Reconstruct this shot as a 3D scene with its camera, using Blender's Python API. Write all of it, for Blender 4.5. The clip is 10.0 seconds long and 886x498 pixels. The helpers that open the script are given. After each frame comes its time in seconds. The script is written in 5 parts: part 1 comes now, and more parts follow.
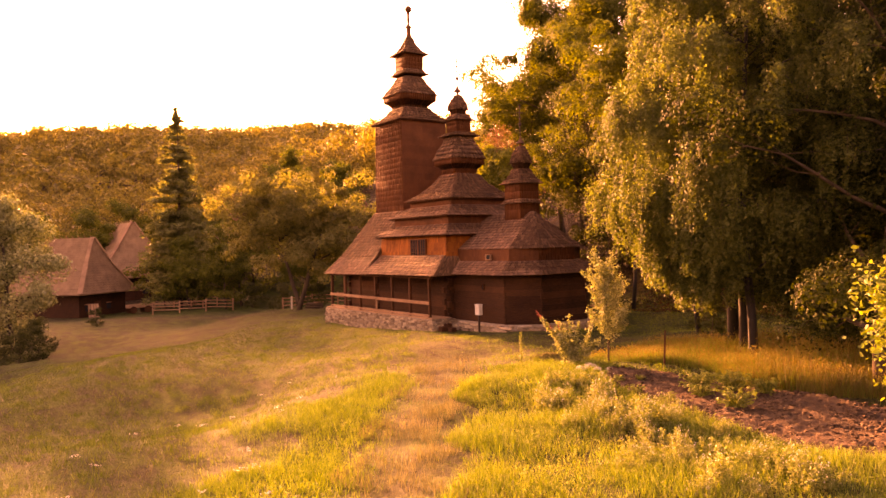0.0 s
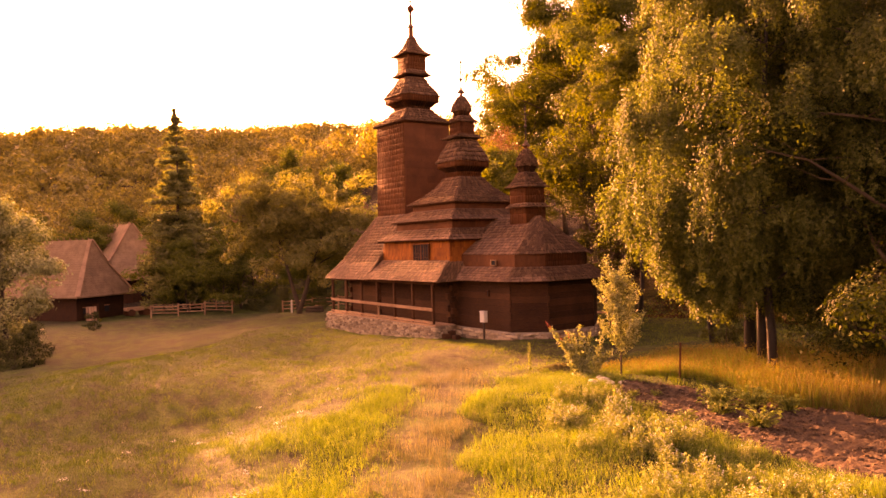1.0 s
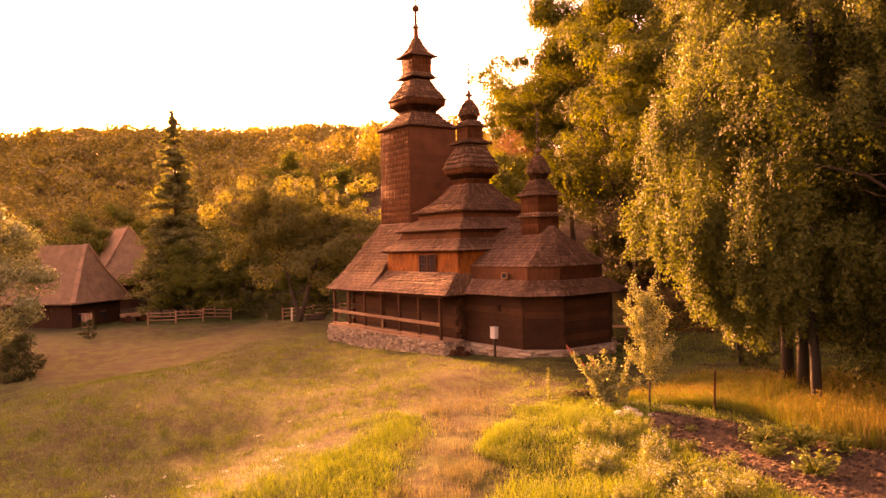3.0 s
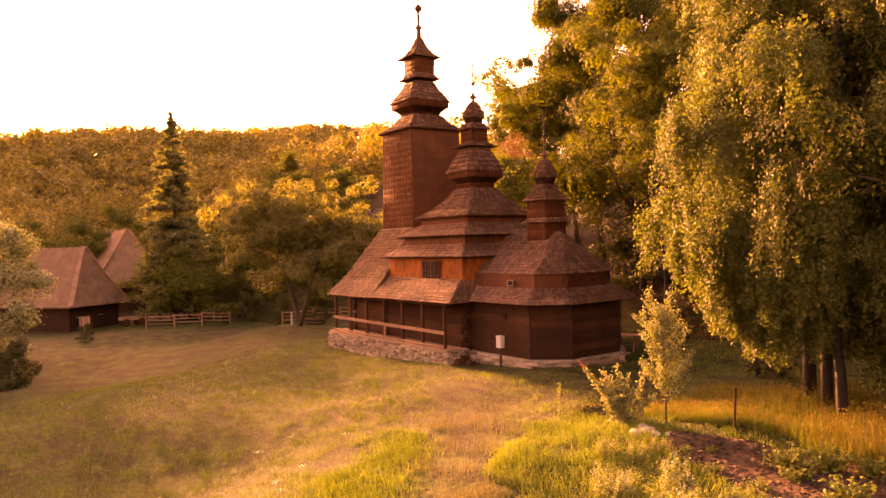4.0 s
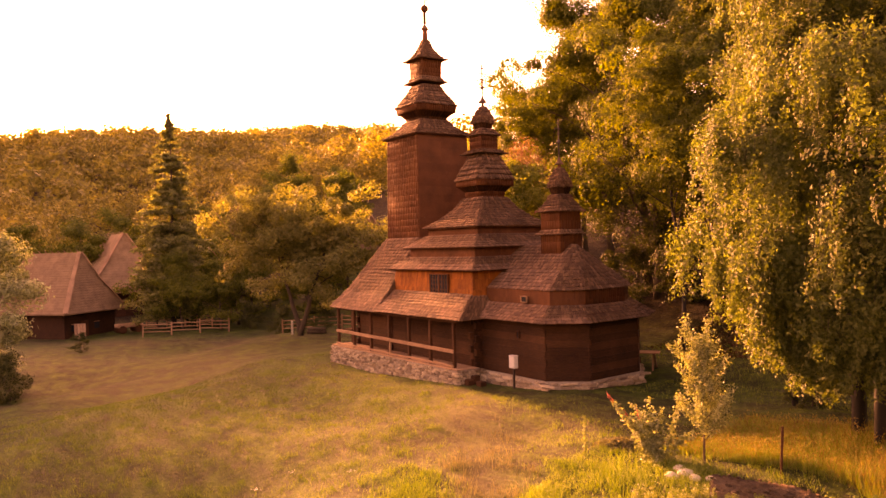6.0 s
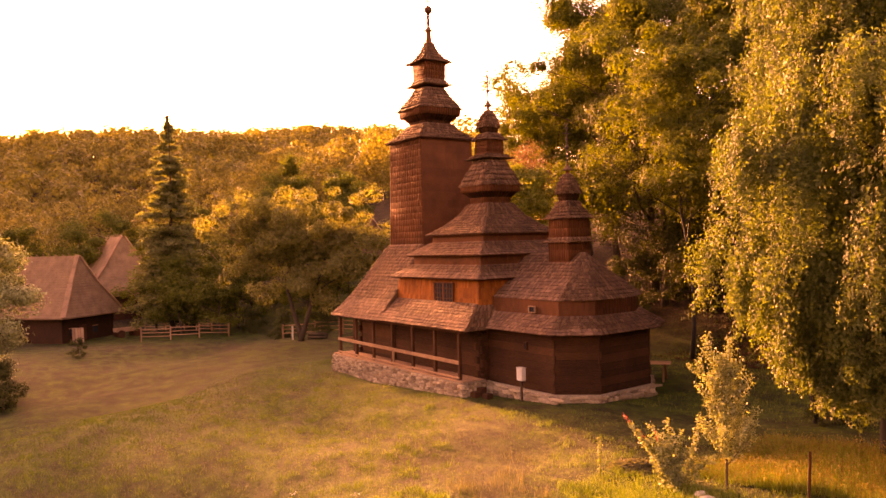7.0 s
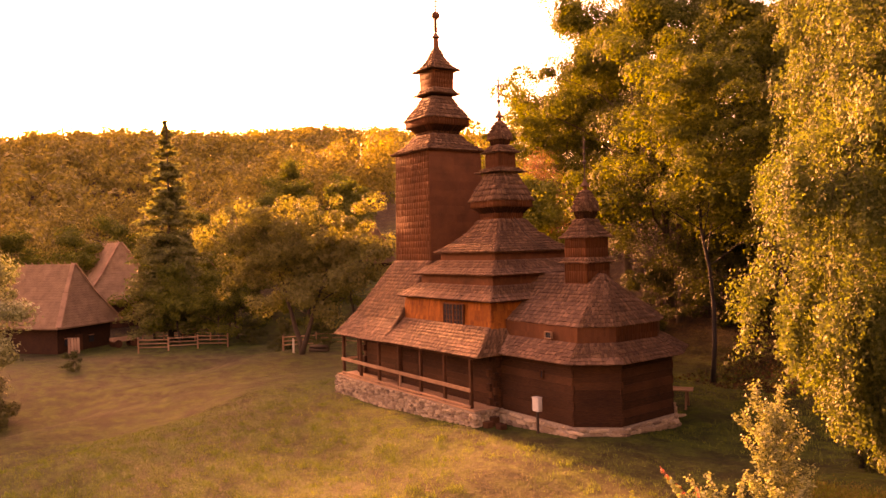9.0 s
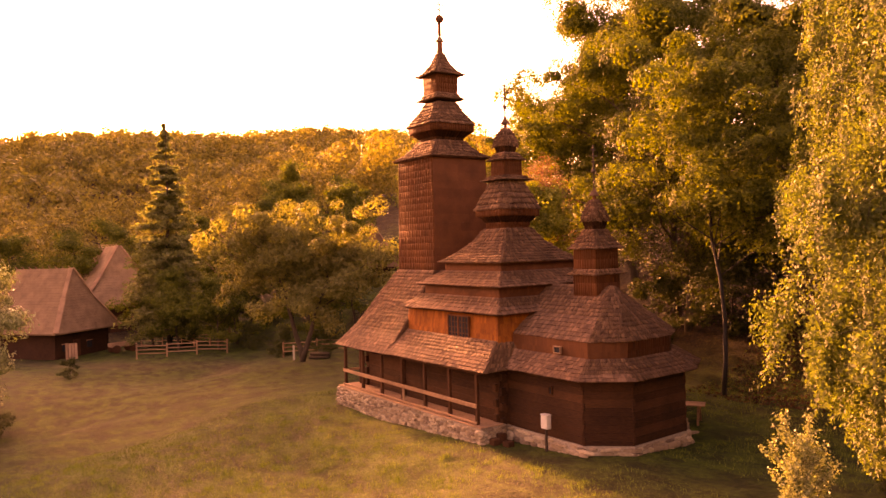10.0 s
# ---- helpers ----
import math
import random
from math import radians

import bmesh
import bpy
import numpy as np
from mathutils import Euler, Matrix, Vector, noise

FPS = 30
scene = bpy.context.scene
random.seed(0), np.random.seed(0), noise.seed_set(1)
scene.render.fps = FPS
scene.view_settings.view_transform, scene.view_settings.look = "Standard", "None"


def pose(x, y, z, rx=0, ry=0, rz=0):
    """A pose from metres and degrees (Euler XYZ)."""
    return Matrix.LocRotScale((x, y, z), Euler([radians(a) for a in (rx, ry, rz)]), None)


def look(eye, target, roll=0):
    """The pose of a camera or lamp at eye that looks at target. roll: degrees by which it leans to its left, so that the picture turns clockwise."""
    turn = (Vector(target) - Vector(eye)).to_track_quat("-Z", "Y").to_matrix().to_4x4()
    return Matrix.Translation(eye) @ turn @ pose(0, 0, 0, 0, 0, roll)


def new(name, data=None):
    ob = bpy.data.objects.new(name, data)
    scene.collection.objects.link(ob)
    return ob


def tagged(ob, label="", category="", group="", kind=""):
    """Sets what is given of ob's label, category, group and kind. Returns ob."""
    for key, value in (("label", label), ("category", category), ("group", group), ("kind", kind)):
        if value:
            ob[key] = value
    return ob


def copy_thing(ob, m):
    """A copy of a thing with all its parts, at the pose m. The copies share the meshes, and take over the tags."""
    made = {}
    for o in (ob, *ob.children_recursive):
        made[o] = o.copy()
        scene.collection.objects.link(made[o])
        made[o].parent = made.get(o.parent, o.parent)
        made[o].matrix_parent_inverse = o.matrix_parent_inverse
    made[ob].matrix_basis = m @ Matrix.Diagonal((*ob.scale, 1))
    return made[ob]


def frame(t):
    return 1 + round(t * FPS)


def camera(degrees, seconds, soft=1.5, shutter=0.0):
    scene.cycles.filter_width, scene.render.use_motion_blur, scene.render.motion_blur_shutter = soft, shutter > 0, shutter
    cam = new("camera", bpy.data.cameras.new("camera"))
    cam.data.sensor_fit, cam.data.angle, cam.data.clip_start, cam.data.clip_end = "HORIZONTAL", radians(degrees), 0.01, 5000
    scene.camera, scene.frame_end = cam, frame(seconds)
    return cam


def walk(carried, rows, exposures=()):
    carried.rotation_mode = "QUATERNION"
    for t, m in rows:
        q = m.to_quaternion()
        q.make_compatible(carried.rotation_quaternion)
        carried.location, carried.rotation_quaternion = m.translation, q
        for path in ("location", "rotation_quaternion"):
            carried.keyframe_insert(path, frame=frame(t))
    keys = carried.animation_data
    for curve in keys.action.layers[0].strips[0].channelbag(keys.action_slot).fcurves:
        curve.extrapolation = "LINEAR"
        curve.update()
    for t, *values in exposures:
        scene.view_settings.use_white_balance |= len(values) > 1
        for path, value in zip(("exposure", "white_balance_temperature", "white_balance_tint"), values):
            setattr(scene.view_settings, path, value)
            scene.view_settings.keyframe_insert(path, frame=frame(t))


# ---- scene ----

# ================= camera and its flight =================
cam = camera(60.74, 10.0, soft=1.45)
ROWS = [
    (0.0, 0.0, 0.0, 0.0), (0.5, -0.018, 0.0342, 0.0237), (1.0, -0.0363, 0.0681, 0.0486),
    (1.5, -0.0538, 0.1024, 0.0737), (2.0, -0.0703, 0.1341, 0.0978), (2.5, -0.0898, 0.1678, 0.1246),
    (4.0, -0.1468, 0.2708, 0.2071), (4.5, -0.1655, 0.3052, 0.2341), (5.0, -0.1848, 0.3388, 0.2606),
    (6.5, -0.2455, 0.44, 0.3505), (7.0, -0.2669, 0.4729, 0.3848), (7.5, -0.2871, 0.5055, 0.4214),
    (8.0, -0.3069, 0.5376, 0.4613), (8.5, -0.3276, 0.5698, 0.5018), (9.0, -0.3479, 0.6018, 0.5433),
    (9.5, -0.368, 0.634, 0.5852), (10.0, -0.3873, 0.667, 0.6278),
]
START = pose(35.229, -25.003, 4.021, 0, 0, 55.907) @ pose(0, 0, 0, -0.281) @ pose(0, 0, 0, 0, 1.539)
walk(cam, [(t, START @ pose(5.2 * x, 13.354 * y, 5.2 * z, 90 + 0.0054 * t, -0.0017 * t, -0.0059 * t)) for t, x, y, z in ROWS],
     exposures=[(0.0, 3.28, 40000, 102), (10.0, 3.28, 40000, 102)])

# ================= sky and sun =================
SUN_UP, SUN_TURN = 10.1, 178.6          # degrees; turn counted from +x towards +y
world = bpy.data.worlds.new("world")
scene.world = world
world.use_nodes = True
wn = world.node_tree.nodes
sky = wn.new("ShaderNodeTexSky")
sky.sky_type = "NISHITA"
sky.sun_disc = False
sky.sun_elevation = radians(SUN_UP)
sky.sun_rotation = radians(90 - SUN_TURN)
sky.dust_density = 3.0
wn["Background"].inputs["Strength"].default_value = 0.125
world.node_tree.links.new(sky.outputs["Color"], wn["Background"].inputs["Color"])
sun_data = bpy.data.lights.new("sun", "SUN")
sun_data.energy, sun_data.angle, sun_data.color = 3.5, radians(1.0), (1.0, 0.83, 0.5)
sun = new("sun", sun_data)
toward = Vector((math.cos(radians(SUN_TURN)) * math.cos(radians(SUN_UP)), math.sin(radians(SUN_TURN)) * math.cos(radians(SUN_UP)), math.sin(radians(SUN_UP))))
sun.matrix_world = look(toward * 200, (0, 0, 0))


# ================= materials =================
def material(name, build):
    m = bpy.data.materials.new(name)
    m.use_nodes = True
    nt = m.node_tree
    build(nt, nt.nodes["Principled BSDF"])
    return m


def node(nt, kind, **values):
    n = nt.nodes.new(kind)
    for k, v in values.items():
        n.inputs[k].default_value = v
    return n


def ramp(nt, source, stops):
    r = nt.nodes.new("ShaderNodeValToRGB")
    e = r.color_ramp.elements
    e[0].position, e[0].color = stops[0][0], (*stops[0][1], 1)
    e[1].position, e[1].color = stops[-1][0], (*stops[-1][1], 1)
    for p, c in stops[1:-1]:
        q = e.new(p)
        q.color = (*c, 1)
    nt.links.new(source, r.inputs["Fac"])
    return r.outputs["Color"]


def place(nt, scale=(1, 1, 1)):
    tc = nt.nodes.new("ShaderNodeNewGeometry")
    mp = nt.nodes.new("ShaderNodeMapping")
    mp.inputs["Scale"].default_value = scale
    nt.links.new(tc.outputs["Position"], mp.inputs["Vector"])
    return mp.outputs["Vector"]


def noise_of(nt, vec, scale, detail=4.0, rough=0.6):
    n = node(nt, "ShaderNodeTexNoise", Scale=scale, Detail=detail, Roughness=rough)
    nt.links.new(vec, n.inputs["Vector"])
    return n.outputs["Fac"]


def blend(nt, fac, a, b, mode="MIX"):
    m = nt.nodes.new("ShaderNodeMix")
    m.data_type, m.blend_type = "RGBA", mode
    for socket, v in ((m.inputs[0], fac), (m.inputs[6], a), (m.inputs[7], b)):
        if isinstance(v, (int, float)):
            socket.default_value = v
        elif isinstance(v, tuple):
            socket.default_value = (*v, 1)
        else:
            nt.links.new(v, socket)
    return m.outputs[2]


def bump(nt, bsdf, height, strength=0.5, distance=0.02):
    b = node(nt, "ShaderNodeBump", Strength=strength, Distance=distance)
    nt.links.new(height, b.inputs["Height"])
    nt.links.new(b.outputs["Normal"], bsdf.inputs["Normal"])


def piece_random(nt):
    """One number a piece: by the object, and by the island of a joined mesh."""
    a, b = nt.nodes.new("ShaderNodeObjectInfo"), nt.nodes.new("ShaderNodeNewGeometry")
    s = nt.nodes.new("ShaderNodeMath")
    s.operation = "ADD"
    nt.links.new(a.outputs["Random"], s.inputs[0])
    nt.links.new(b.outputs["Random Per Island"], s.inputs[1])
    w = nt.nodes.new("ShaderNodeMath")
    w.operation = "FRACT"
    nt.links.new(s.outputs[0], w.inputs[0])
    return w.outputs[0]


def wood(name, dark, mid, light, grain=(6, 6, 1.2), rough=0.8, relief=0.5):
    def build(nt, b):
        v = place(nt, grain)
        fine = noise_of(nt, v, 7.0, 6.0, 0.7)
        wide = noise_of(nt, place(nt), 0.9, 3.0)
        c = ramp(nt, piece_random(nt), [(0.0, dark), (0.55, mid), (1.0, light)])
        c = blend(nt, 0.55, c, ramp(nt, fine, [(0.3, dark), (0.7, light)]), "MIX")
        c = blend(nt, 0.7, c, ramp(nt, wide, [(0.3, (0.55, 0.52, 0.5)), (0.7, (1.2, 1.15, 1.1))]), "MULTIPLY")
        nt.links.new(c, b.inputs["Base Color"])
        b.inputs["Roughness"].default_value = rough
        b.inputs["Specular IOR Level"].default_value = 0.15
        bump(nt, b, fine, relief, 0.01)
    return material(name, build)


SHINGLE = wood("weathered_shingle", (0.028, 0.0122, 0.0072), (0.084, 0.039, 0.0235), (0.262, 0.145, 0.094))
BOARD = wood("tower_board", (0.088, 0.029, 0.0135), (0.112, 0.038, 0.0175), (0.15, 0.053, 0.024), relief=0.1)
ORANGE = wood("nave_board", (0.1, 0.023, 0.006), (0.24, 0.06, 0.014), (0.4, 0.12, 0.028))
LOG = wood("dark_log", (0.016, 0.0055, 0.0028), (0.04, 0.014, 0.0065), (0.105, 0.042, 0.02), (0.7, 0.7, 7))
POST = wood("dark_post", (0.035, 0.012, 0.006), (0.065, 0.023, 0.011), (0.12, 0.048, 0.024))
GREYWOOD = wood("grey_rail", (0.18, 0.09, 0.055), (0.3, 0.165, 0.1), (0.42, 0.26, 0.17), (1.2, 6, 6))
THATCH = wood("thatch", (0.13, 0.075, 0.045), (0.21, 0.128, 0.078), (0.3, 0.19, 0.12), (9, 9, 1.0), 0.95, 1.0)


def stone_build(nt, b):
    n = noise_of(nt, place(nt), 9.0, 6.0, 0.65)
    c = ramp(nt, piece_random(nt), [(0.0, (0.15, 0.1, 0.07)), (0.5, (0.29, 0.21, 0.145)), (1.0, (0.45, 0.36, 0.26))])
    c = blend(nt, 0.8, c, ramp(nt, n, [(0.3, (0.6, 0.58, 0.55)), (0.7, (1.15, 1.1, 1.05))]), "MULTIPLY")
    nt.links.new(c, b.inputs["Base Color"])
    b.inputs["Roughness"].default_value = 0.9
    bump(nt, b, n, 0.8, 0.03)


STONE = material("field_stone", stone_build)


def mortar_build(nt, b):
    n = noise_of(nt, place(nt), 14.0, 6.0, 0.7)
    nt.links.new(ramp(nt, n, [(0.3, (0.16, 0.12, 0.09)), (0.7, (0.3, 0.24, 0.18))]), b.inputs["Base Color"])
    b.inputs["Roughness"].default_value = 0.95
    bump(nt, b, n, 0.8, 0.03)


MORTAR = material("mortar", mortar_build)


def plain(name, colour, rough=0.5, metal=0.0):
    def build(nt, b):
        n = noise_of(nt, place(nt), 12.0, 4.0)
        c = ramp(nt, n, [(0.3, tuple(0.8 * x for x in colour)), (0.7, colour)])
        nt.links.new(c, b.inputs["Base Color"])
        b.inputs["Roughness"].default_value, b.inputs["Metallic"].default_value = rough, metal
    return material(name, build)


IRON = plain("wrought_iron", (0.06, 0.04, 0.03), 0.6, 0.7)
BOXPAINT = plain("grey_box_paint", (0.5, 0.48, 0.44), 0.45)
FLOWER = plain("red_flower", (0.5, 0.09, 0.05), 0.7)
WHITE = plain("white_petal", (0.55, 0.53, 0.45), 0.7)
GLASSDARK = plain("window_glass", (0.03, 0.03, 0.035), 0.08)
LIMESTONE = plain("pale_stone", (0.42, 0.38, 0.3), 0.85)


def leaf(name, a, b_, c_, through_=0.42, rough=0.55, gloss=0.22):
    def build(nt, b):
        r = nt.nodes.new("ShaderNodeNewGeometry").outputs["Random Per Island"]
        c = ramp(nt, r, [(0.0, a), (0.5, b_), (1.0, c_)])
        wide = noise_of(nt, place(nt), 0.7, 2.0)
        c = blend(nt, 0.6, c, ramp(nt, wide, [(0.3, (0.65, 0.7, 0.6)), (0.7, (1.25, 1.15, 1.0))]), "MULTIPLY")
        nt.links.new(c, b.inputs["Base Color"])
        b.inputs["Roughness"].default_value = rough
        b.inputs["Specular IOR Level"].default_value = gloss
        t = nt.nodes.new("ShaderNodeBsdfTranslucent")
        warm = blend(nt, 1.0, c, (1.28, 1.42, 0.8), "MULTIPLY")
        nt.links.new(warm, t.inputs["Color"])
        mix = nt.nodes.new("ShaderNodeMixShader")
        mix.inputs[0].default_value = through_
        nt.links.new(b.outputs[0], mix.inputs[1])
        nt.links.new(t.outputs[0], mix.inputs[2])
        nt.links.new(mix.outputs[0], nt.nodes["Material Output"].inputs["Surface"])
    return material(name, build)


BIRCHLEAF = leaf("birch_leaf", (0.048, 0.068, 0.022), (0.074, 0.097, 0.033), (0.114, 0.138, 0.056), 0.43, 0.58, 0.14)
OAKLEAF = leaf("oak_leaf", (0.05, 0.067, 0.014), (0.08, 0.098, 0.023), (0.122, 0.136, 0.035), 0.44, 0.65, 0.14)
# foliage raised in tone, some of the haze put into it
MAPLELEAF = leaf("maple_leaf", (0.1, 0.098, 0.036), (0.14, 0.135, 0.052), (0.18, 0.17, 0.073), 0.5, 0.65, 0.25)
# dark foliage: the shade around these trees is put into the leaf colour
SHADELEAF = leaf("shade_leaf", (0.022, 0.03, 0.008), (0.038, 0.047, 0.012), (0.065, 0.072, 0.018), 0.22, 0.7)
PALELEAF = leaf("pale_leaf", (0.108, 0.126, 0.06), (0.185, 0.205, 0.108), (0.315, 0.33, 0.205), 0.32)
YOUNGLEAF = leaf("young_leaf", (0.075, 0.115, 0.03), (0.12, 0.165, 0.045), (0.19, 0.235, 0.07), 0.36)
# needles paled so that their colour includes the haze before the spruce
SPRUCELEAF = leaf("spruce_needle", (0.085, 0.092, 0.04), (0.13, 0.138, 0.06), (0.18, 0.185, 0.085), 0.45)
# needles darkened below their own green to carry deep shade
SHADENEEDLE = leaf("needle", (0.015, 0.021, 0.006), (0.025, 0.032, 0.008), (0.042, 0.047, 0.012), 0.18, 0.7)
BROWNLEAF = leaf("brown_twig", (0.12, 0.056, 0.036), (0.175, 0.082, 0.054), (0.235, 0.115, 0.078), 0.25)
# fallen leaves darkened, so the slope's shade sits in their colour
LITTERLEAF = leaf("litter_leaf", (0.035, 0.018, 0.01), (0.06, 0.03, 0.016), (0.1, 0.052, 0.028), 0.1, 0.8, 0.1)
# linden leaves lowered in tone in place of the deep shade there
SHADELINDEN = leaf("shade_linden_leaf", (0.013, 0.02, 0.005), (0.023, 0.033, 0.008), (0.042, 0.055, 0.014), 0.25, 0.7, 0.08)
# lime green raised in tone, with sunlight on the tree put in
LIMELEAF = leaf("lime_leaf", (0.1, 0.12, 0.028), (0.15, 0.172, 0.042), (0.215, 0.23, 0.062), 0.5, 0.6)
# far leaves lightened beyond their own tone to take in sunlit haze
WOODSLEAF = leaf("far_woods_leaf", (0.1, 0.085, 0.025), (0.16, 0.13, 0.042), (0.23, 0.18, 0.065), 0.5)
GREENBLADE = leaf("green_blade", (0.05, 0.095, 0.016), (0.095, 0.15, 0.03), (0.17, 0.22, 0.06), 0.36, 0.6)
DRYBLADE = leaf("dry_blade", (0.088, 0.079, 0.045), (0.13, 0.116, 0.07), (0.19, 0.17, 0.108), 0.3, 0.7)
WEEDLEAF = leaf("weed_leaf", (0.095, 0.128, 0.04), (0.155, 0.185, 0.068), (0.24, 0.26, 0.12), 0.34, 0.65)
MOUNDBLADE = leaf("mound_blade", (0.06, 0.115, 0.02), (0.11, 0.172, 0.036), (0.2, 0.25, 0.075), 0.36, 0.65)
GOLDBLADE = leaf("gold_blade", (0.1, 0.072, 0.024), (0.16, 0.118, 0.04), (0.235, 0.185, 0.075), 0.34, 0.7)
CROPLEAF = leaf("crop_leaf", (0.07, 0.105, 0.022), (0.13, 0.17, 0.04), (0.24, 0.275, 0.08), 0.38, 0.5)
BARK = wood("bark", (0.035, 0.024, 0.016), (0.06, 0.042, 0.03), (0.1, 0.075, 0.055), (3, 3, 1), 0.95, 1.0)

DEADBARK = wood("dead_bark", (0.12, 0.055, 0.035), (0.18, 0.085, 0.055), (0.26, 0.13, 0.085), (3, 3, 1), 0.95, 1.0)


# bark near black: shade under the crowns is put into its colour
def shade_bark_build(nt, b):
    n = noise_of(nt, place(nt, (2, 2, 9)), 2.2, 5.0, 0.65)
    nt.links.new(ramp(nt, n, [(0.6, (0.01, 0.007, 0.005)), (0.85, (0.034, 0.026, 0.02))]), b.inputs["Base Color"])
    b.inputs["Roughness"].default_value = 0.8
    bump(nt, b, n, 0.5, 0.02)


SHADEBARK = material("shade_bark", shade_bark_build)


def soil_build(nt, b):
    n = noise_of(nt, place(nt), 5.0, 8.0, 0.7)
    nt.links.new(ramp(nt, n, [(0.3, (0.032, 0.0165, 0.008)), (0.7, (0.105, 0.058, 0.028))]), b.inputs["Base Color"])
    b.inputs["Roughness"].default_value = 0.95
    bump(nt, b, n, 1.0, 0.08)


SOIL = material("garden_soil", soil_build)


def ground_build(nt, b):
    big = noise_of(nt, place(nt), 0.22, 5.0, 0.6)
    mid = noise_of(nt, place(nt), 1.1, 6.0, 0.65)
    fine = noise_of(nt, place(nt), 16.0, 6.0, 0.75)
    green = ramp(nt, mid, [(0.3, (0.017, 0.034, 0.0048)), (0.7, (0.04, 0.071, 0.0115))])
    straw = ramp(nt, mid, [(0.3, (0.042, 0.034, 0.015)), (0.7, (0.085, 0.066, 0.031))])
    c = blend(nt, ramp(nt, big, [(0.5, (0, 0, 0)), (0.75, (0.35, 0.35, 0.35))]), green, straw)
    dry = nt.nodes.new("ShaderNodeAttribute")
    dry.attribute_name = "dry"
    c = blend(nt, dry.outputs["Fac"], c, ramp(nt, fine, [(0.3, (0.034, 0.028, 0.015)), (0.7, (0.076, 0.063, 0.034))]))
    litter = nt.nodes.new("ShaderNodeAttribute")
    litter.attribute_name = "litter"
    # litter tone lowered to paint the shade under the trees
    c = blend(nt, litter.outputs["Fac"], c, ramp(nt, fine, [(0.3, (0.026, 0.015, 0.008)), (0.7, (0.075, 0.043, 0.023))]))
    c = blend(nt, 0.8, c, ramp(nt, fine, [(0.3, (0.4, 0.42, 0.38)), (0.7, (1.45, 1.4, 1.25))]), "MULTIPLY")
    tuft = noise_of(nt, place(nt), 4.5, 5.0, 0.7)
    c = blend(nt, 0.7, c, ramp(nt, tuft, [(0.36, (0.38, 0.44, 0.34)), (0.64, (1.5, 1.45, 1.28))]), "MULTIPLY")
    patch = noise_of(nt, place(nt, (0.8, 1.3, 1)), 0.75, 6.0, 0.7)
    c = blend(nt, 0.95, c, ramp(nt, patch, [(0.4, (0.5, 0.4, 0.32)), (0.5, (0.82, 0.82, 0.78)), (0.6, (1.2, 1.28, 1.0))]), "MULTIPLY")
    nt.links.new(c, b.inputs["Base Color"])
    b.inputs["Roughness"].default_value = 0.95
    b.inputs["Specular IOR Level"].default_value = 0.2
    bump(nt, b, tuft, 1.0, 0.16)


GROUND = material("meadow", ground_build)


# ================= building helpers =================
def mesh_of(name, verts, faces, mat, smooth=False):
    me = bpy.data.meshes.new(name)
    me.from_pydata([tuple(v) for v in verts], [], faces)
    me.materials.append(mat)
    if smooth:
        me.polygons.foreach_set("use_smooth", [True] * len(me.polygons))
    me.update()
    return me


def quads_mesh(name, v, mat):
    """A mesh of loose faces from an array of n x 3 (or 4) x 3 numbers."""
    v = np.asarray(v, np.float32)
    n, k = v.shape[:2]
    me = bpy.data.meshes.new(name)
    me.vertices.add(k * n)
    me.vertices.foreach_set("co", v.ravel())
    me.loops.add(k * n)
    me.loops.foreach_set("vertex_index", np.arange(k * n, dtype=np.int32))
    me.polygons.add(n)
    me.polygons.foreach_set("loop_start", np.arange(0, k * n, k, dtype=np.int32))
    me.materials.append(mat)
    me.update(calc_edges=True)
    return me


def part(name, data, mat=None, parent=None, label=""):
    """Links a mesh, or a bmesh that it turns into one, as one object under a thing or a part."""
    if isinstance(data, bmesh.types.BMesh):
        me = bpy.data.meshes.new(name)
        data.to_mesh(me)
        data.free()
        me.materials.append(mat)
        data = me
    ob = new(name, data)
    ob.parent = parent
    return tagged(ob, label)


def thing(name, label, category, at=(0, 0, 0), turn=0.0, group="", kind=""):
    ob = new(name)
    ob.empty_display_size = 0.2
    ob.matrix_basis = pose(*at, 0, 0, turn)
    return tagged(ob, label, category, group, kind)


def box_bm(bm, x0, x1, y0, y1, z0, z1, bevel=0.0):
    r = bmesh.ops.create_cube(bm, size=1.0, matrix=Matrix.LocRotScale(((x0 + x1) / 2, (y0 + y1) / 2, (z0 + z1) / 2), None, (x1 - x0, y1 - y0, z1 - z0)))
    if bevel:
        es = list({e for v in r["verts"] for e in v.link_edges})
        bmesh.ops.bevel(bm, geom=es, offset=bevel, segments=1, affect="EDGES")
    return bm


def box(x0, x1, y0, y1, z0, z1, bevel=0.0):
    return box_bm(bmesh.new(), x0, x1, y0, y1, z0, z1, bevel)


def beam(a, b, w, h, bevel=0.01, up=(0, 0, 1)):
    """A squared beam from a to b."""
    a, b = Vector(a), Vector(b)
    d = b - a
    x = d.normalized()
    y = Vector(up).cross(x)
    y = y.normalized() if y.length > 1e-4 else Vector((0, 1, 0))
    z = x.cross(y)
    m = Matrix((x, y, z)).transposed().to_4x4()
    m.translation = (a + b) / 2
    bm = box(-d.length / 2, d.length / 2, -w / 2, w / 2, -h / 2, h / 2, bevel)
    bm.transform(m)
    return bm


